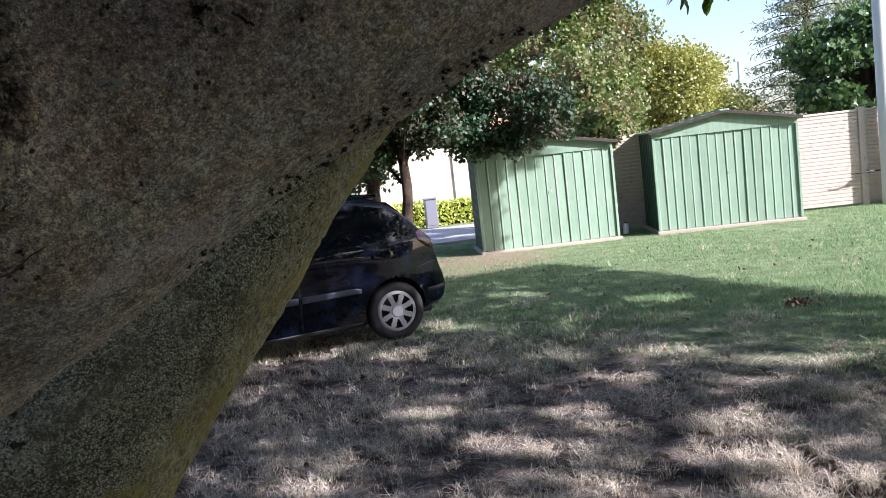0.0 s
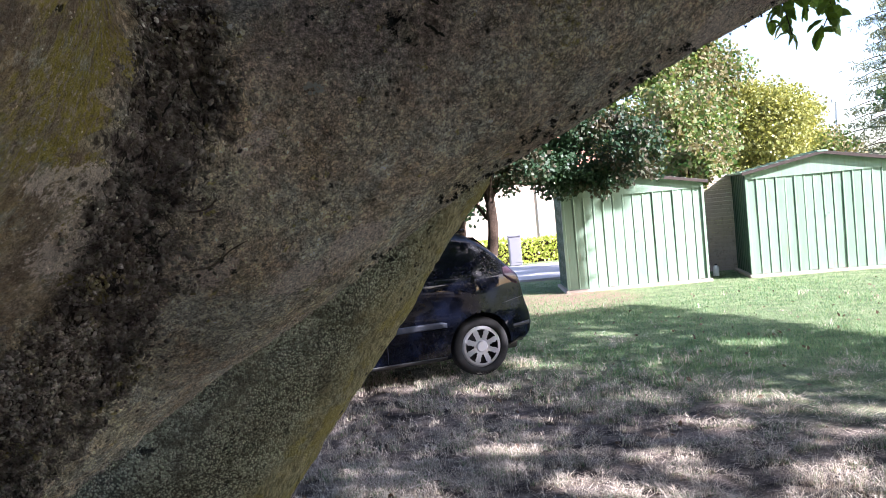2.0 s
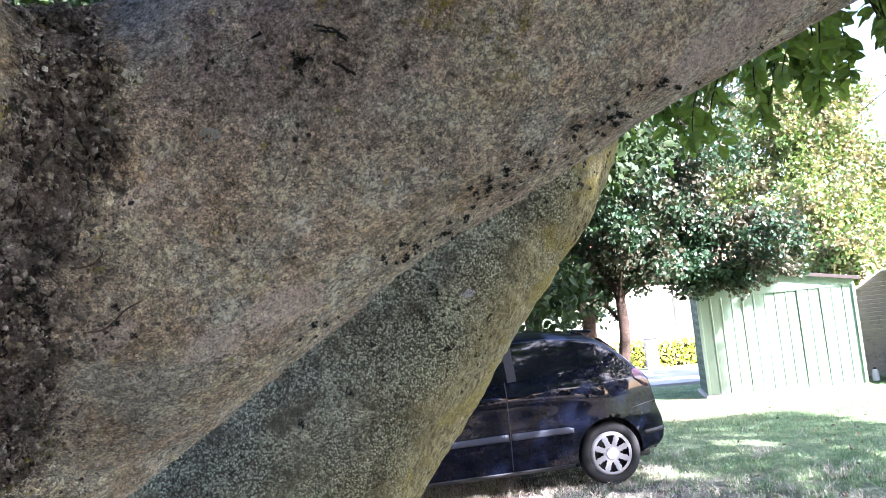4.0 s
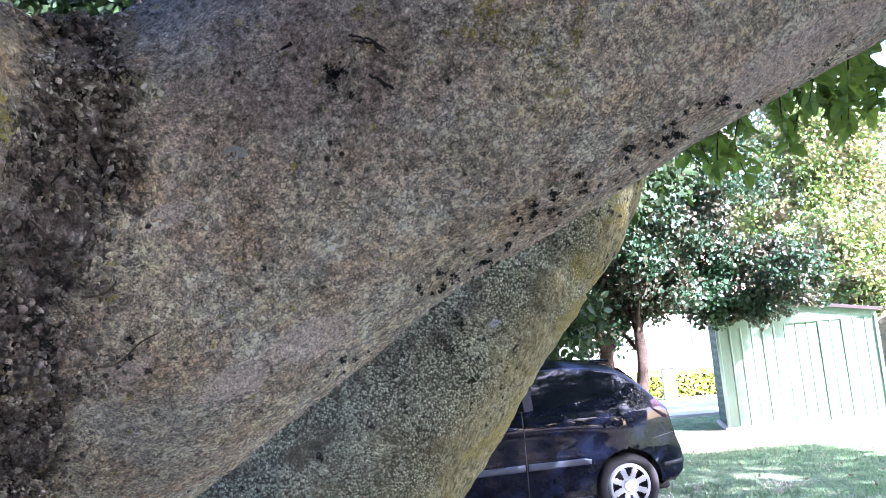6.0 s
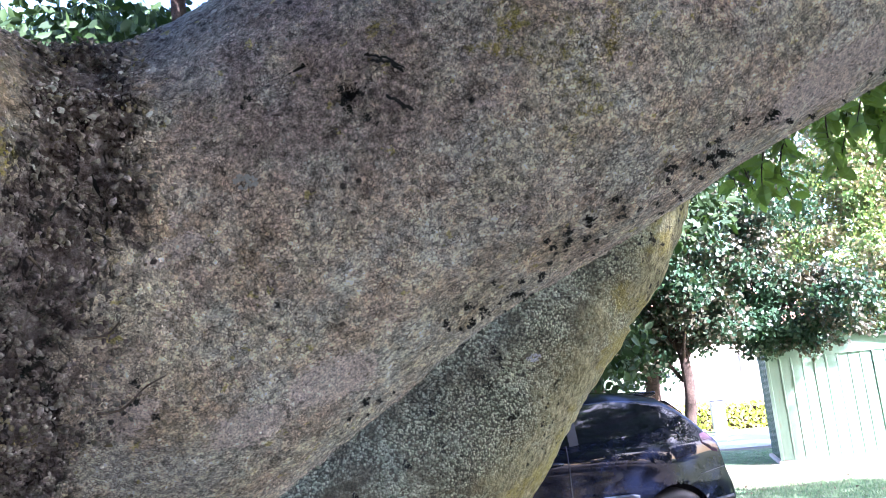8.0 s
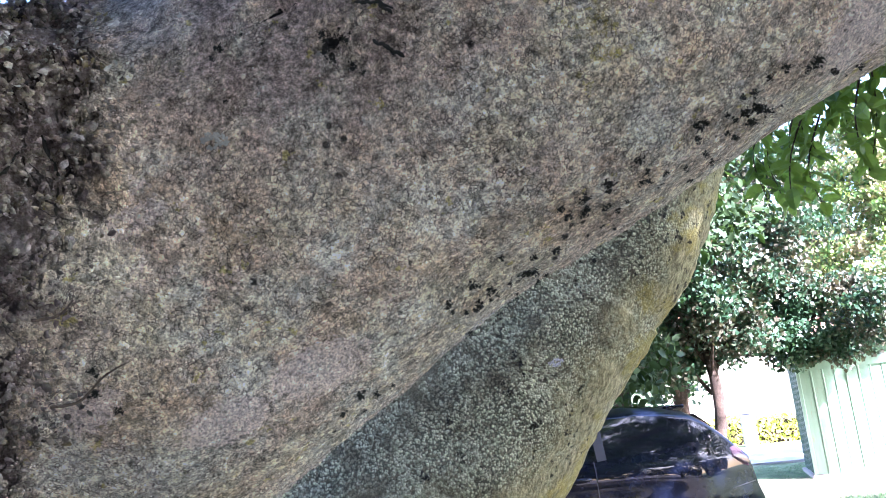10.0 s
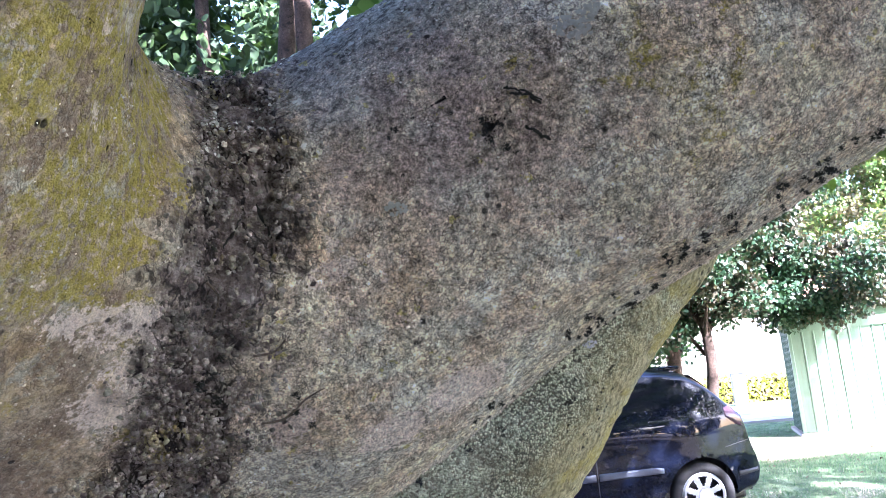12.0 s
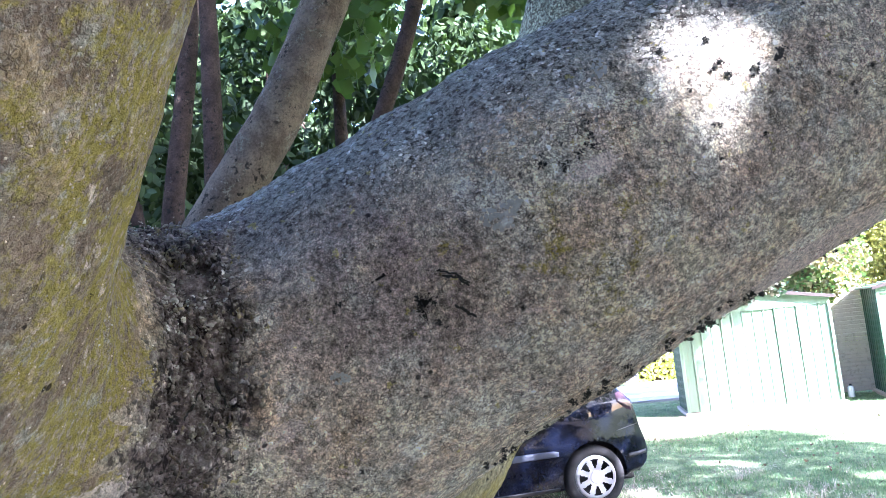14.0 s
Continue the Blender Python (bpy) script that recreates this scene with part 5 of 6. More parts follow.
# ---- sheds ----
def shed(m, width, depth, eave, ridge, label, seed, ribs):
    """A sheet-steel garden shed: ribbed panels, two doors, a shallow gable roof and a slab."""
    e = random.Random(seed)
    thing = empty("garden_shed", m, label, "shed", "sheds on the lawn")
    bm = bmesh.new()
    box(bm, -0.06, -0.09, -0.05, width + 0.06, depth + 0.1, 0.045, 0.012)
    part("slab", bm, SLAB, thing, "rough concrete slab")
    rise = ridge - eave
    step = width / ribs
    top = eave - 0.10

    def ribbed(n, w, h):
        """Pan with a raised rib along one edge."""
        prof = [(0, 0), (w * 0.06, -0.010), (w * 0.14, -0.010), (w * 0.20, 0), (w * 0.97, 0), (w * 0.99, 0.008), (w, 0)]
        vs = [(x, y, z) for z in (0.05, h * 0.35, h * 0.7, h) for x, y in prof] + [(x, y + 0.012, z) for z in (0.05, h) for x, y in prof]
        fs = []
        k = len(prof)
        for r in range(3):
            fs += [(r * k + i, r * k + i + 1, (r + 1) * k + i + 1, (r + 1) * k + i) for i in range(k - 1)]
        o = 4 * k
        fs += [(o + i + 1, o + i, o + k + i, o + k + i + 1) for i in range(k - 1)]
        return mesh(n, vs, fs)

    pan = ribbed("panel", step, top)
    leaf_a, leaf_b = ribs // 2 - 2, ribs // 2 + 2
    for i in range(ribs):
        door = leaf_a <= i < leaf_b
        ob = part("panel", pan, GREEN, thing)
        ob.matrix_basis = Matrix.Translation((i * step, (0.012 if door else 0) + e.uniform(-0.003, 0.003), e.uniform(-0.004, 0.004))) @ Euler((e.uniform(-0.004, 0.004), e.uniform(-0.004, 0.004), 0)).to_matrix().to_4x4()
    back = ribbed("panel", depth / 8, top + 0.08)
    for i in range(8):
        # side panels take the darkened green, shade put into the colour
        part("panel", back, GREEN_SHADED, thing).matrix_basis = pose(0, depth - i * depth / 8, 0, 0, 0, -90)
        part("panel", back, GREEN_SHADED, thing).matrix_basis = pose(width, i * depth / 8, 0, 0, 0, 90)
    for i in range(ribs):
        part("panel", pan, GREEN, thing).matrix_basis = pose(width - i * step, depth, 0, 0, 0, 180)
    for y in (-0.02, depth + 0.008):
        bm = bmesh.new()
        vs = [bm.verts.new(p) for p in ((-0.02, y, top - 0.02), (width + 0.02, y, top - 0.02), (width + 0.02, y, eave), (width / 2, y, ridge), (-0.02, y, eave))]
        face = bm.faces.new(vs)
        ext = bmesh.ops.extrude_face_region(bm, geom=[face])
        bmesh.ops.translate(bm, verts=[v for v in ext["geom"] if isinstance(v, bmesh.types.BMVert)], vec=(0, 0.014, 0))
        bmesh.ops.recalc_face_normals(bm, faces=bm.faces)
        part("gable", bm, GREEN, thing)
    for x in (-0.025, width - 0.02):
        part("corner_trim", box_mesh("corner_trim", x, -0.028, 0.05, x + 0.045, 0.02, top, bevel=0.004), GREEN, thing)
    half = math.hypot(width / 2 + 0.08, rise + 0.02)
    tilt = math.degrees(math.atan2(rise, width / 2))
    for sgn in (-1, 1):
        bm = bmesh.new()
        n = 7
        for i in range(n):
            x0, x1 = i * half / n, (i + 1) * half / n
            box(bm, x0 + 0.01, -0.10, 0.0, x1 - 0.01, depth + 0.1, 0.016)
            box(bm, x1 - 0.012, -0.10, 0.0, x1 + 0.012, depth + 0.1, 0.03)
        ob = part("roof_sheet", bm, GREEN, thing, "green roof sheet")
        ob.matrix_basis = pose(width / 2, 0, ridge + 0.004, 0, tilt, 0) if sgn > 0 else pose(width / 2, depth, ridge + 0.004, 0, tilt, 180)
        bm = box(bmesh.new(), 0, -0.125, -0.035, half + 0.01, -0.10, 0.022, 0.004)
        edge = part("roof_edge", bm, RUST, thing, "rusty roof edge")
        if sgn > 0:
            edge.matrix_basis = pose(width / 2, 0, ridge + 0.004, 0, tilt, 0)
        else:
            edge.matrix_basis = Matrix.Translation((width / 2, -0.225, ridge + 0.004)) @ Euler((0, radians(tilt), math.pi)).to_matrix().to_4x4()
    part("ridge_cap", box_mesh("ridge_cap", width / 2 - 0.09, -0.13, ridge, width / 2 + 0.09, depth + 0.1, ridge + 0.035, bevel=0.012), GREEN, thing)
    part("door_handle", box_mesh("door_handle", width / 2 + 0.07, -0.035, 1.0, width / 2 + 0.085, -0.012, 1.04, bevel=0.006), SILVER, thing)
    return thing


shed(pose(2.40, 14.66, 0, 0, 0, -3.0), 2.50, 1.26, 1.80, 2.02, "faded green sheet-steel shed, weathered, half under leaves", 1, 14)
shed(pose(5.66, 14.42, 0, 0, 0, -11.0), 2.54, 1.40, 1.86, 2.10, "pale green sheet-steel shed with double doors", 2, 16)

# ---- precast wall ----
wall = empty("wall_back", pose(4.3, 16.05, 0, 0, 0, -8.6), "grooved precast concrete wall behind the sheds", "wall", kind="structure")
BAYS, BAY = 7, 2.0
plank = box_mesh("plank", 0.07, 0.0, 0.0, BAY - 0.07, 0.06, 0.073, bevel=0.012)
post = box_mesh("post", -0.07, -0.03, -0.05, 0.07, 0.09, 1.92, bevel=0.012)
for b_ in range(BAYS):
    part("post", post, CONCRETE, wall).matrix_basis = Matrix.Translation((b_ * BAY, 0, 0))
    for i in range(24):
        part("plank", plank, CONCRETE, wall).matrix_basis = Matrix.Translation((b_ * BAY, 0, 0.02 + i * 0.0756))
    part("coping", box_mesh("coping", b_ * BAY + 0.07, -0.015, 1.835, b_ * BAY + BAY - 0.07, 0.075, 1.88, bevel=0.008), CONCRETE, wall)

pole = empty("utility_pole", (10.59, 14.90, 0), "pale concrete utility pole beside the wall", "pole")
v, f = tube([(0, 0, -0.1), (-0.02, 0, 3), (-0.05, 0, 8.5)], [0.15, 0.135, 0.10], 24, 6)
part("shaft", fast_mesh("shaft", v, f), POLE, pole, smooth=True)
v, f = tube([(-0.05, 0, 8.2), (-0.6, 3, 7.6), (-1.6, 9, 6.5), (-2.4, 16, 5.9)], [0.012] * 4, 6, 8)
part("cable", fast_mesh("cable", v, f), BLACK, pole)
mast = empty("street_lamp", (23.1, 45.0, 0), "slim pale street lamp far off", "lamp post")
v, f = tube([(0, 0, 0), (0, 0, 3), (0.04, 0, 5.7)], [0.16, 0.13, 0.09], 12, 4)
part("shaft", fast_mesh("shaft", v, f), POLE, mast, smooth=True)
part("lamp_head", box_mesh("lamp_head", -0.25, -0.12, 5.65, 0.2, 0.12, 5.85, bevel=0.04), POLE, mast)

# ---- hedge, box and house ----
e = np.random.default_rng(31)
hedge = empty("clipped_hedge", (1.0, 23.2, 0), "clipped yellow-green hedge along the drive", "hedge")
p = np.stack([e.uniform(-3.0, 14, 15000), e.uniform(0, 0.9, 15000), e.uniform(0, 1, 15000)], 1)
face = e.random(15000)
p[face < 0.55, 1] = np.abs(e.normal(0, 0.04, (face < 0.55).sum()))
p[face > 0.75, 2] = 1 - np.abs(e.normal(0, 0.03, (face > 0.75).sum()))
p[:, 2] *= 0.68 + 0.03 * np.sin(p[:, 0] * 2.3)
v, f = leaf_quads(p, 0.085, e, 0.0, 0.7)
part("foliage", fast_mesh("foliage", v, f), LEAF_HEDGE, hedge)
part("core", box_mesh("core", -2.9, 0.12, -0.02, 13.9, 0.8, 0.56, bevel=0.06), BARK_DARK, hedge)
meter = empty("utility_box", (2.32, 22.6, 0), "grey utility cabinet standing before the hedge", "cabinet")
part("body", box_mesh("body", -0.17, -0.12, 0.0, 0.17, 0.12, 0.80, bevel=0.015), GREYBOX, meter)
part("door", box_mesh("door", -0.14, -0.132, 0.08, 0.14, -0.12, 0.74, bevel=0.005), GREYBOX, meter)
part("cap", box_mesh("cap", -0.19, -0.15, 0.80, 0.19, 0.15, 0.84, bevel=0.012), GREYBOX, meter)

house = empty("house", (0.5, 34.0, 0), "cream rendered house with a terracotta roof", "house")
part("wall", box_mesh("wall", 0, 0, -0.1, 12, 7, 3.0), STUCCO, house)
bm = bmesh.new()
vs = [bm.verts.new(p) for p in ((-0.5, -0.5, 2.95), (12.5, -0.5, 2.95), (12.5, 3.5, 5.3), (-0.5, 3.5, 5.3), (-0.5, 7.5, 2.95), (12.5, 7.5, 2.95))]
for q_ in ((0, 1, 2, 3), (3, 2, 5, 4), (0, 3, 4), (1, 5, 2), (0, 4, 5, 1)):
    bm.faces.new([vs[i] for i in q_])
part("roof", bm, ROOF, house, "terracotta tiled roof")
for x in (5.0, 8.4):
    win = part("window", box_mesh("window", x, -0.06, 1.0, x + 1.1, 0.02, 2.3, bevel=0.01), POLE, house)
    part("pane", box_mesh("pane", x + 0.08, -0.075, 1.08, x + 1.02, -0.06, 2.22), GLASS, win)
part("drainpipe", box_mesh("drainpipe", 4.1, -0.09, 0, 4.18, -0.01, 2.95, bevel=0.02), POLE, house)


can = empty("white_canister", (5.28, 15.2, 0), "small white plastic canister in the gap between the sheds", "canister")
v, f = tube([(0, 0, 0), (0, 0, 0.10), (0, 0, 0.17), (0, 0, 0.20)], [0.055, 0.056, 0.05, 0.02], 16, 4)
part("body", fast_mesh("body", v, f), POLE, can, smooth=True)
v, f = tube([(0, 0, 0.195), (0, 0, 0.21), (0, 0, 0.225)], [0.024, 0.024, 0.02], 12, 3)
part("cap", fast_mesh("cap", v, f), BLACK, can, smooth=True)
bar = empty("iron_bar", (10.35, 14.97, 0.645), "short black iron bar fixed on the wall", "bracket")
v, f = tube([(0.12, 0.02, 0.0), (-0.12, -0.03, 0.005), (-0.34, -0.03, -0.012), (-0.5, 0.02, -0.02)], [0.012, 0.016, 0.012, 0.006], 8, 6)
part("rod", fast_mesh("rod", v, f), BLACK, bar, smooth=True)
part("plate", box_mesh("plate", -0.16, -0.04, -0.03, -0.06, 0.045, 0.03, bevel=0.006), BLACK, bar)
pile = empty("leaf_heap", (4.178, 7.307, 0), "small heap of fallen brown leaves on the lawn", "leaves")
e = np.random.default_rng(77)
p = np.stack([e.normal(0, 0.06, 90), e.normal(0, 0.06, 90), np.abs(e.normal(0, 0.012, 90)) + 0.01], 1)
v, f = leaf_quads(p, 0.06, e, 0.0, 0.6)
part("leaves", fast_mesh("leaves", v, f), DRY_LEAF, pile)
p = np.stack([e.uniform(-2, 9, 420), e.uniform(3, 13, 420), np.full(420, 0.012)], 1)
v, f = leaf_quads(p, 0.05, e, 0.0, 0.6)
tagged(part("fallen_leaves", fast_mesh("fallen_leaves", v, f), DRY_LEAF), "dry brown leaves scattered on the lawn", "leaves", kind="stuff")


# ---- parked car ----
def car(m):
    thing = empty("hatchback_car", m, "dark blue three-door hatchback parked on the grass", "car")
    # u: from the rear hub to the rear; v: to the near side; z: up
    U = np.array([-3.28, -3.22, -3.1, -2.9, -2.6, -2.2, -1.95, -1.7, -1.3, -0.9, -0.5, -0.2, 0.0, 0.12, 0.26, 0.38, 0.47, 0.53, 0.58, 0.625])
    TOP = np.array([0.52, 0.66, 0.76, 0.86, 0.93, 1.00, 1.08, 1.26, 1.46, 1.52, 1.53, 1.50, 1.46, 1.39, 1.27, 1.14, 1.05, 0.80, 0.68, 0.56])
    BOT = np.array([0.36, 0.28, 0.23, 0.2, 0.19, 0.19, 0.19, 0.19, 0.19, 0.19, 0.19, 0.2, 0.21, 0.22, 0.24, 0.26, 0.28, 0.30, 0.34, 0.44])
    WID = np.array([0.50, 0.62, 0.71, 0.79, 0.83, 0.84, 0.845, 0.85, 0.85, 0.85, 0.85, 0.85, 0.848, 0.84, 0.825, 0.80, 0.785, 0.765, 0.74, 0.69])

    def at(a, u):
        return np.interp(u, U, a)

    def half(u, z):
        """Half the car's width at a place along it and a height."""
        top, bot, w = at(TOP, u), at(BOT, u), at(WID, u)
        belt = 0.98
        f = np.where(z > belt, 1 - 0.235 * (np.maximum(z - belt, 0) / 0.52) ** 1.15, 1 - 0.045 * (np.maximum(0.62 - z, 0) / 0.4) ** 1.5)
        f = f + 0.008 * np.exp(-((z - 0.86) / 0.10) ** 2) + 0.02 * np.exp(-((u - 0.0) / 0.42) ** 2 - ((z - 0.62) / 0.2) ** 2)
        t = np.clip((top - z) / 0.11, 0, 1)
        b = np.clip((z - bot) / 0.05, 0, 1)
        return w * f * np.sqrt(np.clip(1 - (1 - t) ** 2.4, 0, 1)) * (0.86 + 0.14 * np.sqrt(np.clip(1 - (1 - b) ** 2, 0, 1)))

    us = np.concatenate([np.linspace(-3.28, -2.9, 12, endpoint=False), np.linspace(-2.9, 0.3, 96, endpoint=False), np.linspace(0.3, 0.625, 28)])
    nz = 56
    sz = 0.5 - 0.5 * np.cos(np.linspace(0, np.pi, nz))
    arch = 0.335
    hubs = (0.0, -2.46)
    vs = []
    grid = np.zeros((len(us), nz, 2), int)
    for i, u in enumerate(us):
        bot, top = at(BOT, u), at(TOP, u)
        for k_, s in enumerate(sz):
            z = bot + (top - bot) * s
            uu, zz = u, z
            for h in hubs:
                d = math.hypot(u - h, z - 0.31)
                if arch - 0.03 < d < arch + 0.03 and d > 0:
                    uu, zz = h + (u - h) * arch / d, 0.31 + (z - 0.31) * arch / d
            hw = float(half(uu, zz))
            for sd in (0, 1):
                grid[i, k_, sd] = len(vs)
                vs.append((uu, -hw if sd else hw, zz))
    fs = []
    for i in range(len(us) - 1):
        for k_ in range(nz - 1):
            uc, zc = (us[i] + us[i + 1]) / 2, (vs[grid[i, k_, 0]][2] + vs[grid[i + 1, k_ + 1, 0]][2]) / 2
            if any(math.hypot(uc - h, zc - 0.31) < arch for h in hubs):
                continue
            for sd in (0, 1):
                q4 = (grid[i, k_, sd], grid[i + 1, k_, sd], grid[i + 1, k_ + 1, sd], grid[i, k_ + 1, sd])
                fs.append(q4 if sd == 1 else q4[::-1])
        q4 = (grid[i, -1, 0], grid[i, -1, 1], grid[i + 1, -1, 1], grid[i + 1, -1, 0])
        fs.append(q4)
    last = len(us) - 1
    for k_ in range(nz - 1):
        fs.append((grid[last, k_, 0], grid[last, k_, 1], grid[last, k_ + 1, 1], grid[last, k_ + 1, 0])[::-1])
        fs.append((grid[0, k_, 0], grid[0, k_, 1], grid[0, k_ + 1, 1], grid[0, k_ + 1, 0]))
    part("body", mesh("body", vs, fs), PAINT, thing, smooth=True)
    part("floor_pan", box_mesh("floor_pan", -3.1, -0.70, 0.21, 0.45, 0.70, 0.30, bevel=0.03), BLACK, thing)
    for h in hubs:
        part("wheel_well", box_mesh("wheel_well", h - 0.36, -0.58, 0.3, h + 0.36, 0.58, 0.72, bevel=0.02), BLACK, thing)

    part("bumper_liner", box_mesh("bumper_liner", 0.30, -0.66, 0.27, 0.54, 0.66, 0.52, bevel=0.02), BLACK, thing)

    def panel(name, material, u0, u1, lo, hi, lift, n=24, mz=8, label="", thick=0.0, sides=(1, -1)):
        """A skin patch that follows the body between two lines."""
        for sd in sides:
            vv, ff = [], []
            for i in range(n + 1):
                u = u0 + (u1 - u0) * i / n
                a, b = lo(u), hi(u)
                for k_ in range(mz + 1):
                    z = a + (b - a) * k_ / mz
                    rim = min(i, n - i, k_, mz - k_) == 0
                    vv.append((u, sd * (float(half(u, z)) + (lift - thick if rim else lift)), z))
            for i in range(n):
                for k_ in range(mz):
                    q4 = (i * (mz + 1) + k_, (i + 1) * (mz + 1) + k_, (i + 1) * (mz + 1) + k_ + 1, i * (mz + 1) + k_ + 1)
                    ff.append(q4 if sd < 0 else q4[::-1])
            part(name, mesh(name, vv, ff), material, thing, label, smooth=True)

    def line(*pts):
        a = np.array(pts)
        return lambda u: float(np.interp(u, a[:, 0], a[:, 1]))

    panel("quarter_window", GLASS, -0.86, 0.07, line((-0.86, 1.08), (-0.15, 1.13), (0.02, 1.18), (0.07, 1.22)), line((-0.86, 1.43), (-0.45, 1.425), (-0.2, 1.385), (-0.01, 1.29), (0.07, 1.235)), 0.004)
    panel("door_window", GLASS, -1.86, -0.95, line((-1.86, 1.06), (-0.95, 1.08)), line((-1.86, 1.09), (-1.45, 1.36), (-0.95, 1.43)), 0.004)
    panel("pillar_trim", BLACK, -0.95, -0.86, line((-0.95, 1.07), (-0.86, 1.08)), line((-0.95, 1.44), (-0.86, 1.44)), 0.003, n=4)
    panel("door_gap", BLACK, -0.985, -0.975, line((-0.985, 0.26), (-0.975, 0.26)), line((-0.985, 1.08), (-0.975, 1.08)), 0.002, n=1, mz=30)
    panel("rub_strip", STRIP, -0.965, -0.36, line((-0.965, 0.535), (-0.36, 0.54)), line((-0.965, 0.60), (-0.42, 0.60), (-0.36, 0.585)), 0.016, thick=0.016, label="grey rubbing strip")
    panel("rub_strip", STRIP, -2.02, -0.995, line((-2.02, 0.53), (-0.995, 0.535)), line((-2.02, 0.585), (-0.995, 0.60)), 0.016, thick=0.016, label="grey rubbing strip")
    panel("sill", BLACK, -2.1, -0.37, line((-2.1, 0.20), (-0.37, 0.21)), line((-2.1, 0.245), (-0.37, 0.25)), 0.012, thick=0.01)
    panel("tail_lamp", LAMP, 0.30, 0.455, line((0.30, 0.98), (0.40, 0.90), (0.455, 0.88)), line((0.30, 1.06), (0.38, 1.085), (0.455, 1.03)), 0.007, thick=0.006, label="smoked red tail lamp")
    panel("bumper_gap", BLACK, 0.25, 0.50, line((0.25, 0.705), (0.50, 0.745)), line((0.25, 0.713), (0.50, 0.753)), 0.002, mz=1)
    panel("bumper_strip", BLACK, 0.36, 0.58, line((0.36, 0.43), (0.58, 0.45)), line((0.36, 0.475), (0.58, 0.49)), 0.012, thick=0.012, mz=4)
    # roof spoiler, rear window, rear face
    bm = bmesh.new()
    box(bm, -0.16, -0.50, 1.45, 0.05, 0.50, 1.485, 0.014)
    part("spoiler", bm, PAINT, thing)
    vv = [(u, y, at(TOP, u) + 0.006) for u in (0.13, 0.2, 0.28, 0.36) for y in (-0.5, -0.25, 0, 0.25, 0.5)]
    ff = [(i * 5 + k_, i * 5 + k_ + 1, i * 5 + k_ + 6, i * 5 + k_ + 5) for i in range(3) for k_ in range(4)]
    part("rear_window", mesh("rear_window", vv, ff), GLASS, thing)
    for sd in (1, -1):
        bm = bmesh.new()
        bmesh.ops.create_uvsphere(bm, u_segments=16, v_segments=8, radius=1)
        for v_ in bm.verts:
            v_.co = (v_.co.x * 0.105 - 1.13, sd * (float(half(-1.13, 0.93)) + 0.012 + max(0, v_.co.y) * 0.028 if sd > 0 else float(half(-1.13, 0.93)) + 0.012 + max(0, -v_.co.y) * 0.028), v_.co.z * 0.022 + 0.93)
        part("door_handle", bm, PAINT, thing, smooth=True)

    def ring(profile, n=56):
        """A turned shape about the axle from (radius, offset) pairs."""
        vv = [(r * math.cos(2 * math.pi * i / n), y, r * math.sin(2 * math.pi * i / n)) for i in range(n) for r, y in profile]
        k_ = len(profile)
        ff = [(i * k_ + j_, i * k_ + j_ + 1, ((i + 1) % n) * k_ + j_ + 1, ((i + 1) % n) * k_ + j_) for i in range(n) for j_ in range(k_ - 1)]
        return vv, ff

    for h in hubs:
        for sd in (1, -1):
            wheel = new("wheel")
            wheel.parent = thing
            wheel.matrix_basis = pose(h, sd * 0.80, 0.298, 0, 0, 0 if sd < 0 else 180)
            vv, ff = ring([(0.205, 0.0), (0.215, -0.022), (0.245, -0.03), (0.276, -0.022), (0.292, -0.004), (0.298, 0.03), (0.298, 0.13), (0.285, 0.165), (0.21, 0.17)])
            part("tyre", mesh("tyre", vv, ff), RUBBER, wheel, smooth=True)
            vv, ff = ring([(0.0, 0.05), (0.19, 0.05), (0.207, 0.0)])
            part("rim", mesh("rim", vv, ff), BLACK, wheel)
            bm = bmesh.new()
            S = 8
            N = S * 12
            radii = [0.0, 0.028, 0.052, 0.062, 0.085, 0.11, 0.135, 0.158, 0.172, 0.192, 0.207]
            lift = [-0.024, -0.026, -0.026, -0.016, -0.017, -0.019, -0.021, -0.022, -0.022, -0.020, -0.004]
            rows = [[bm.verts.new((r * math.cos(2 * math.pi * i / N), l, r * math.sin(2 * math.pi * i / N))) for i in range(N)] for r, l in zip(radii[1:], lift[1:])]
            for j_ in range(len(rows) - 1):
                for i in range(N):
                    rm = (radii[j_ + 1] + radii[j_ + 2]) / 2
                    ph = abs(((i + 0.5) / 12) % 1 - 0.5) * 2
                    hole = 0.09 < rm < 0.175 and ph > 1 - (0.34 + 0.28 * (rm - 0.09) / 0.08)
                    if not hole:
                        bm.faces.new((rows[j_][i], rows[j_][(i + 1) % N], rows[j_ + 1][(i + 1) % N], rows[j_ + 1][i]))
            bm.faces.new(rows[0])
            bmesh.ops.recalc_face_normals(bm, faces=bm.faces)
            bmesh.ops.solidify(bm, geom=bm.faces[:], thickness=0.005)
            part("hubcap", bm, SILVER, wheel, "silver wheel cover with eight windows")
    return thing


car(pose(0.133, 8.93, 0, 0, 0, 18.0))

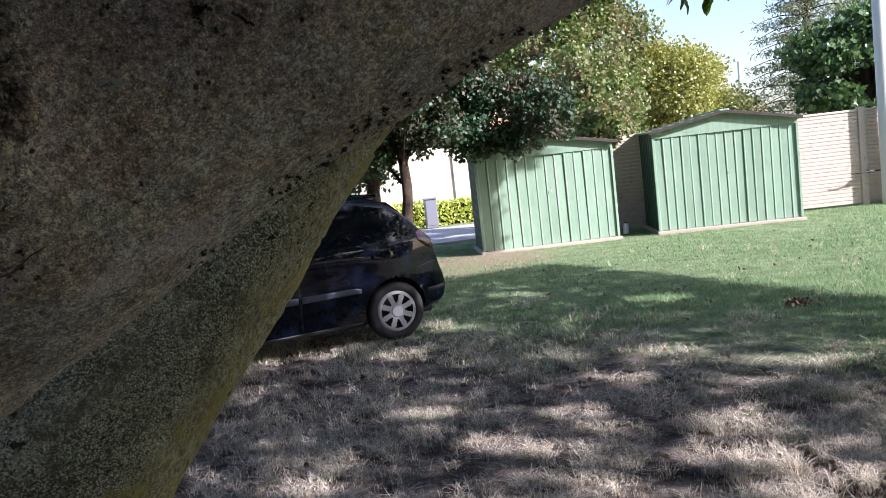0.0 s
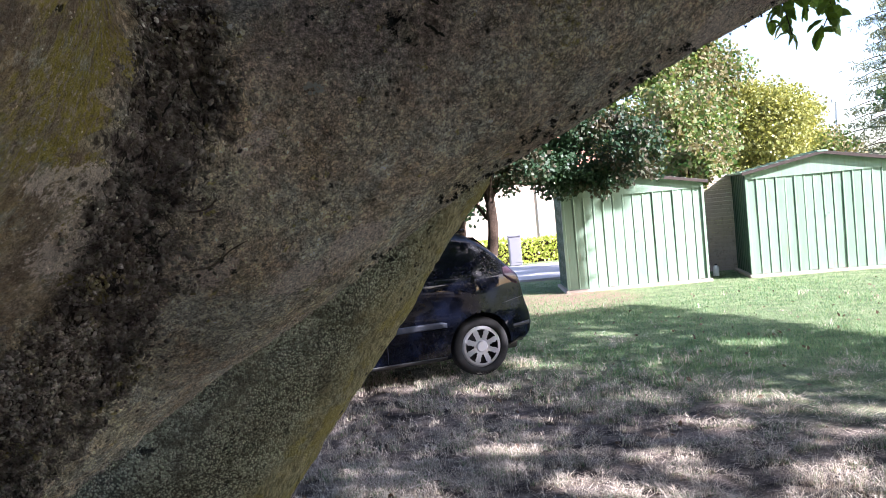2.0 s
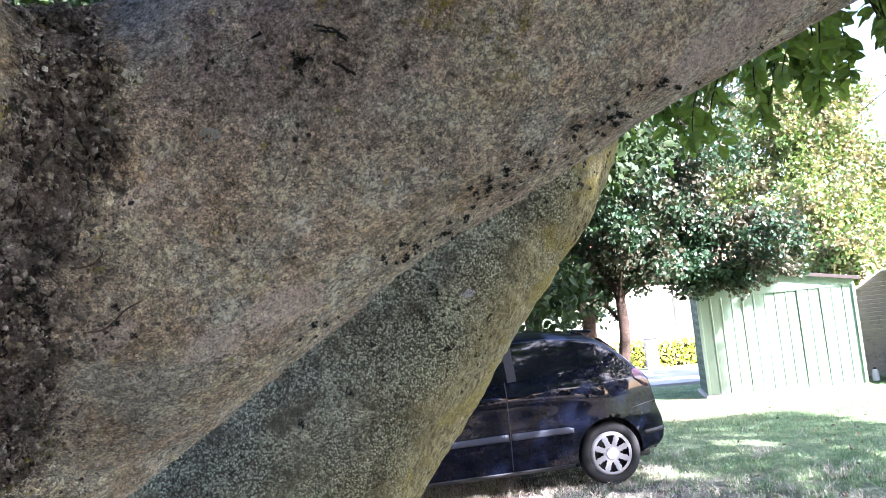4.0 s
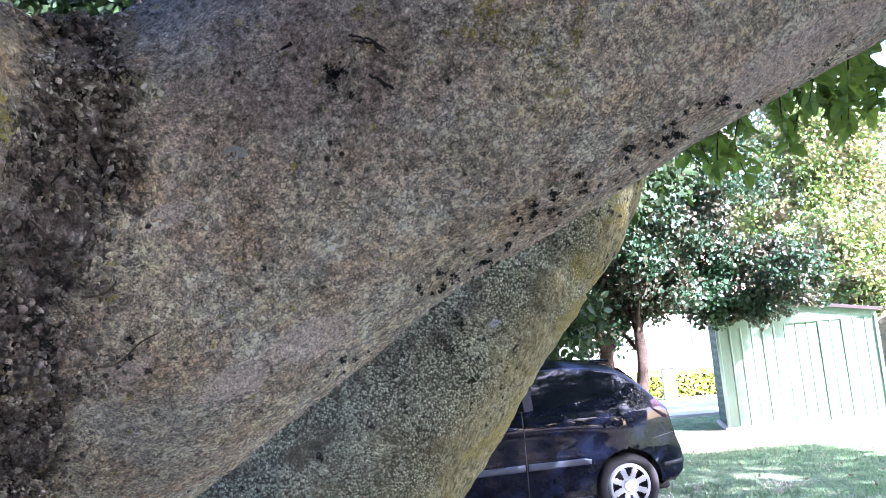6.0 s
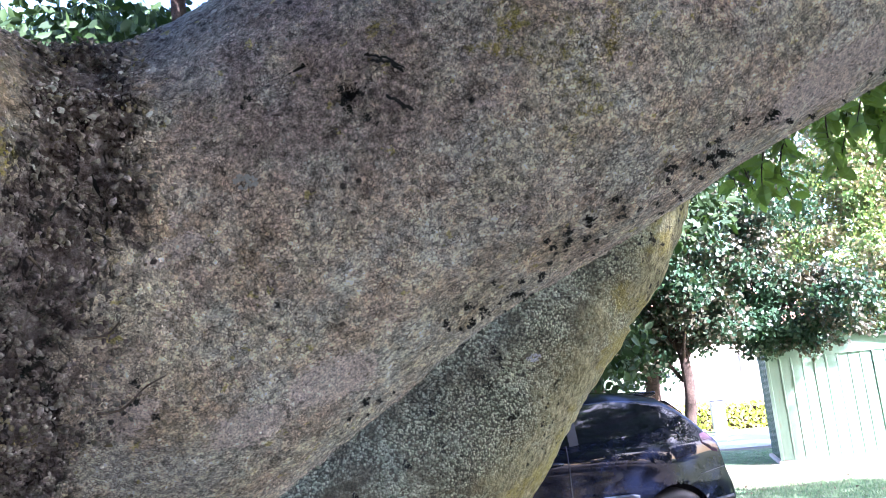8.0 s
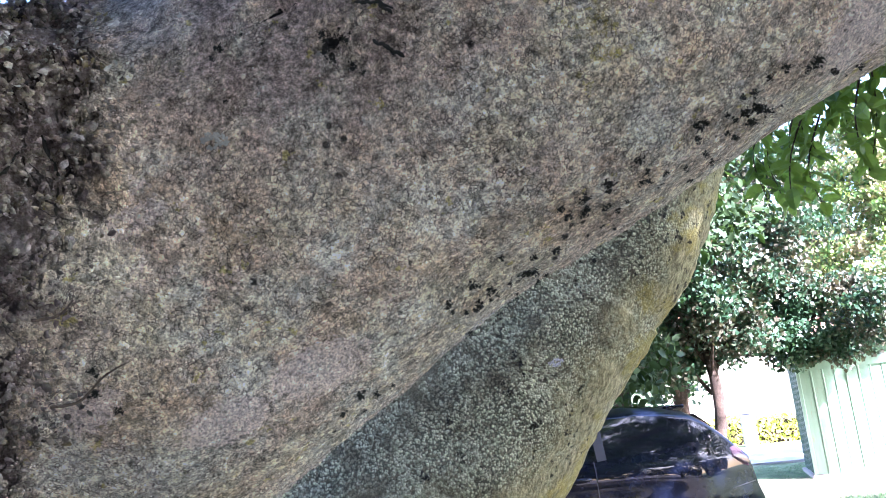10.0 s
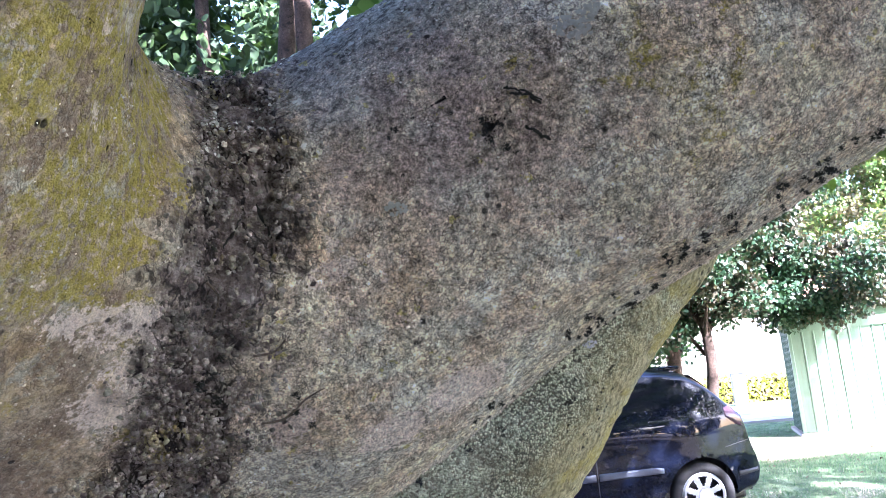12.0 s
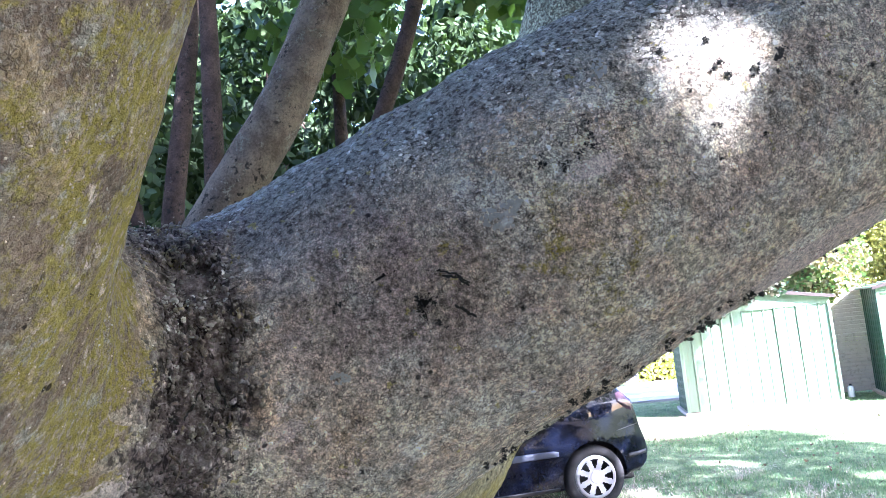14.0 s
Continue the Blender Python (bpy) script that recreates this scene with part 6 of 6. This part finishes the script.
# ---- grass ----
def blades(n, seed, y0, y1, x0, x1, size, width, dense):
    e = np.random.default_rng(seed)
    y = y0 * (y1 / y0) ** e.random(n * 3)
    x = e.uniform(x0, x1, n * 3) * y
    p = np.stack([x, y], 1)
    val = np.array([0.6 * noise.noise((a * 1.6, b * 1.6, 7.7)) + 0.7 * noise.noise((a * 5, b * 5, 1.7)) + 0.9 * noise.noise((a * 13, b * 13, 4.7)) for a, b in p])
    val = val + dense(p)
    p = p[val > 0][:n]
    m = len(p)
    h = size * e.uniform(0.45, 1.25, m)
    a = e.uniform(0, 2 * np.pi, m)
    lean = e.uniform(0.3, 1.0, m) ** 2 * 3.6 * h
    wd = width * e.uniform(0.6, 1.3, m) * (0.6 + 0.07 * p[:, 1])
    c, s = np.cos(a), np.sin(a)
    z0 = np.full(m, -0.02)
    base = np.stack([p[:, 0], p[:, 1], z0], 1)
    side = np.stack([-s, c, s * 0], 1) * wd[:, None]
    fw = np.stack([c, s, s * 0], 1)
    mid = base + fw * (lean * 0.35)[:, None] + np.stack([s * 0, s * 0, h * 0.65 + 0.02], 1)
    tip = base + fw * lean[:, None] + np.stack([s * 0, s * 0, h + 0.02], 1)
    v = np.stack([base - side, base + side, mid + side * 0.7, tip, mid - side * 0.7], 1).reshape(-1, 3)
    k = np.arange(m)[:, None] * 5
    return fast_mesh("grass", v, (k + np.array([[0, 1, 2, 4]])).reshape(-1, 4)), v, k


def lawn(name, n, seed, y0, y1, x0, x1, size, width, dense, material, label, bend=True):
    me, v, k = blades(n, seed, y0, y1, x0, x1, size, width, dense)
    f = np.concatenate([k + np.array([[0, 1, 2]]), k + np.array([[4, 2, 3]])], 1).reshape(-1, 3) if bend else k + np.array([[0, 1, 3]])
    bpy.data.meshes.remove(me)
    return tagged(part(name, fast_mesh(name, v, f), material), label, "grass", kind="stuff")


def greener(p):
    return np.clip((p[:, 1] + 1.2 * p[:, 0] - 8.6) / 4.2, -0.55, 1.0)


lawn("dry_grass", 130000, 1, 2.4, 13.0, -0.45, 0.85, 0.046, 0.0034, lambda p: -0.10 - 0.7 * np.clip(greener(p), 0, 1), STRAW, "dry straw-coloured grass under the trees")
lawn("straw_litter", 90000, 3, 2.4, 11.0, -0.45, 0.85, 0.010, 0.0019, lambda p: 0.45 - 0.9 * np.clip(greener(p), 0, 1), STRAW, "short dry straw lying on bare soil", bend=False)
lawn("green_grass", 180000, 2, 2.6, 17.0, -0.45, 0.85, 0.025, 0.0025, lambda p: np.maximum(greener(p) * 0.9 - 0.02, -0.42), BLADE, "short green lawn grass", bend=False)
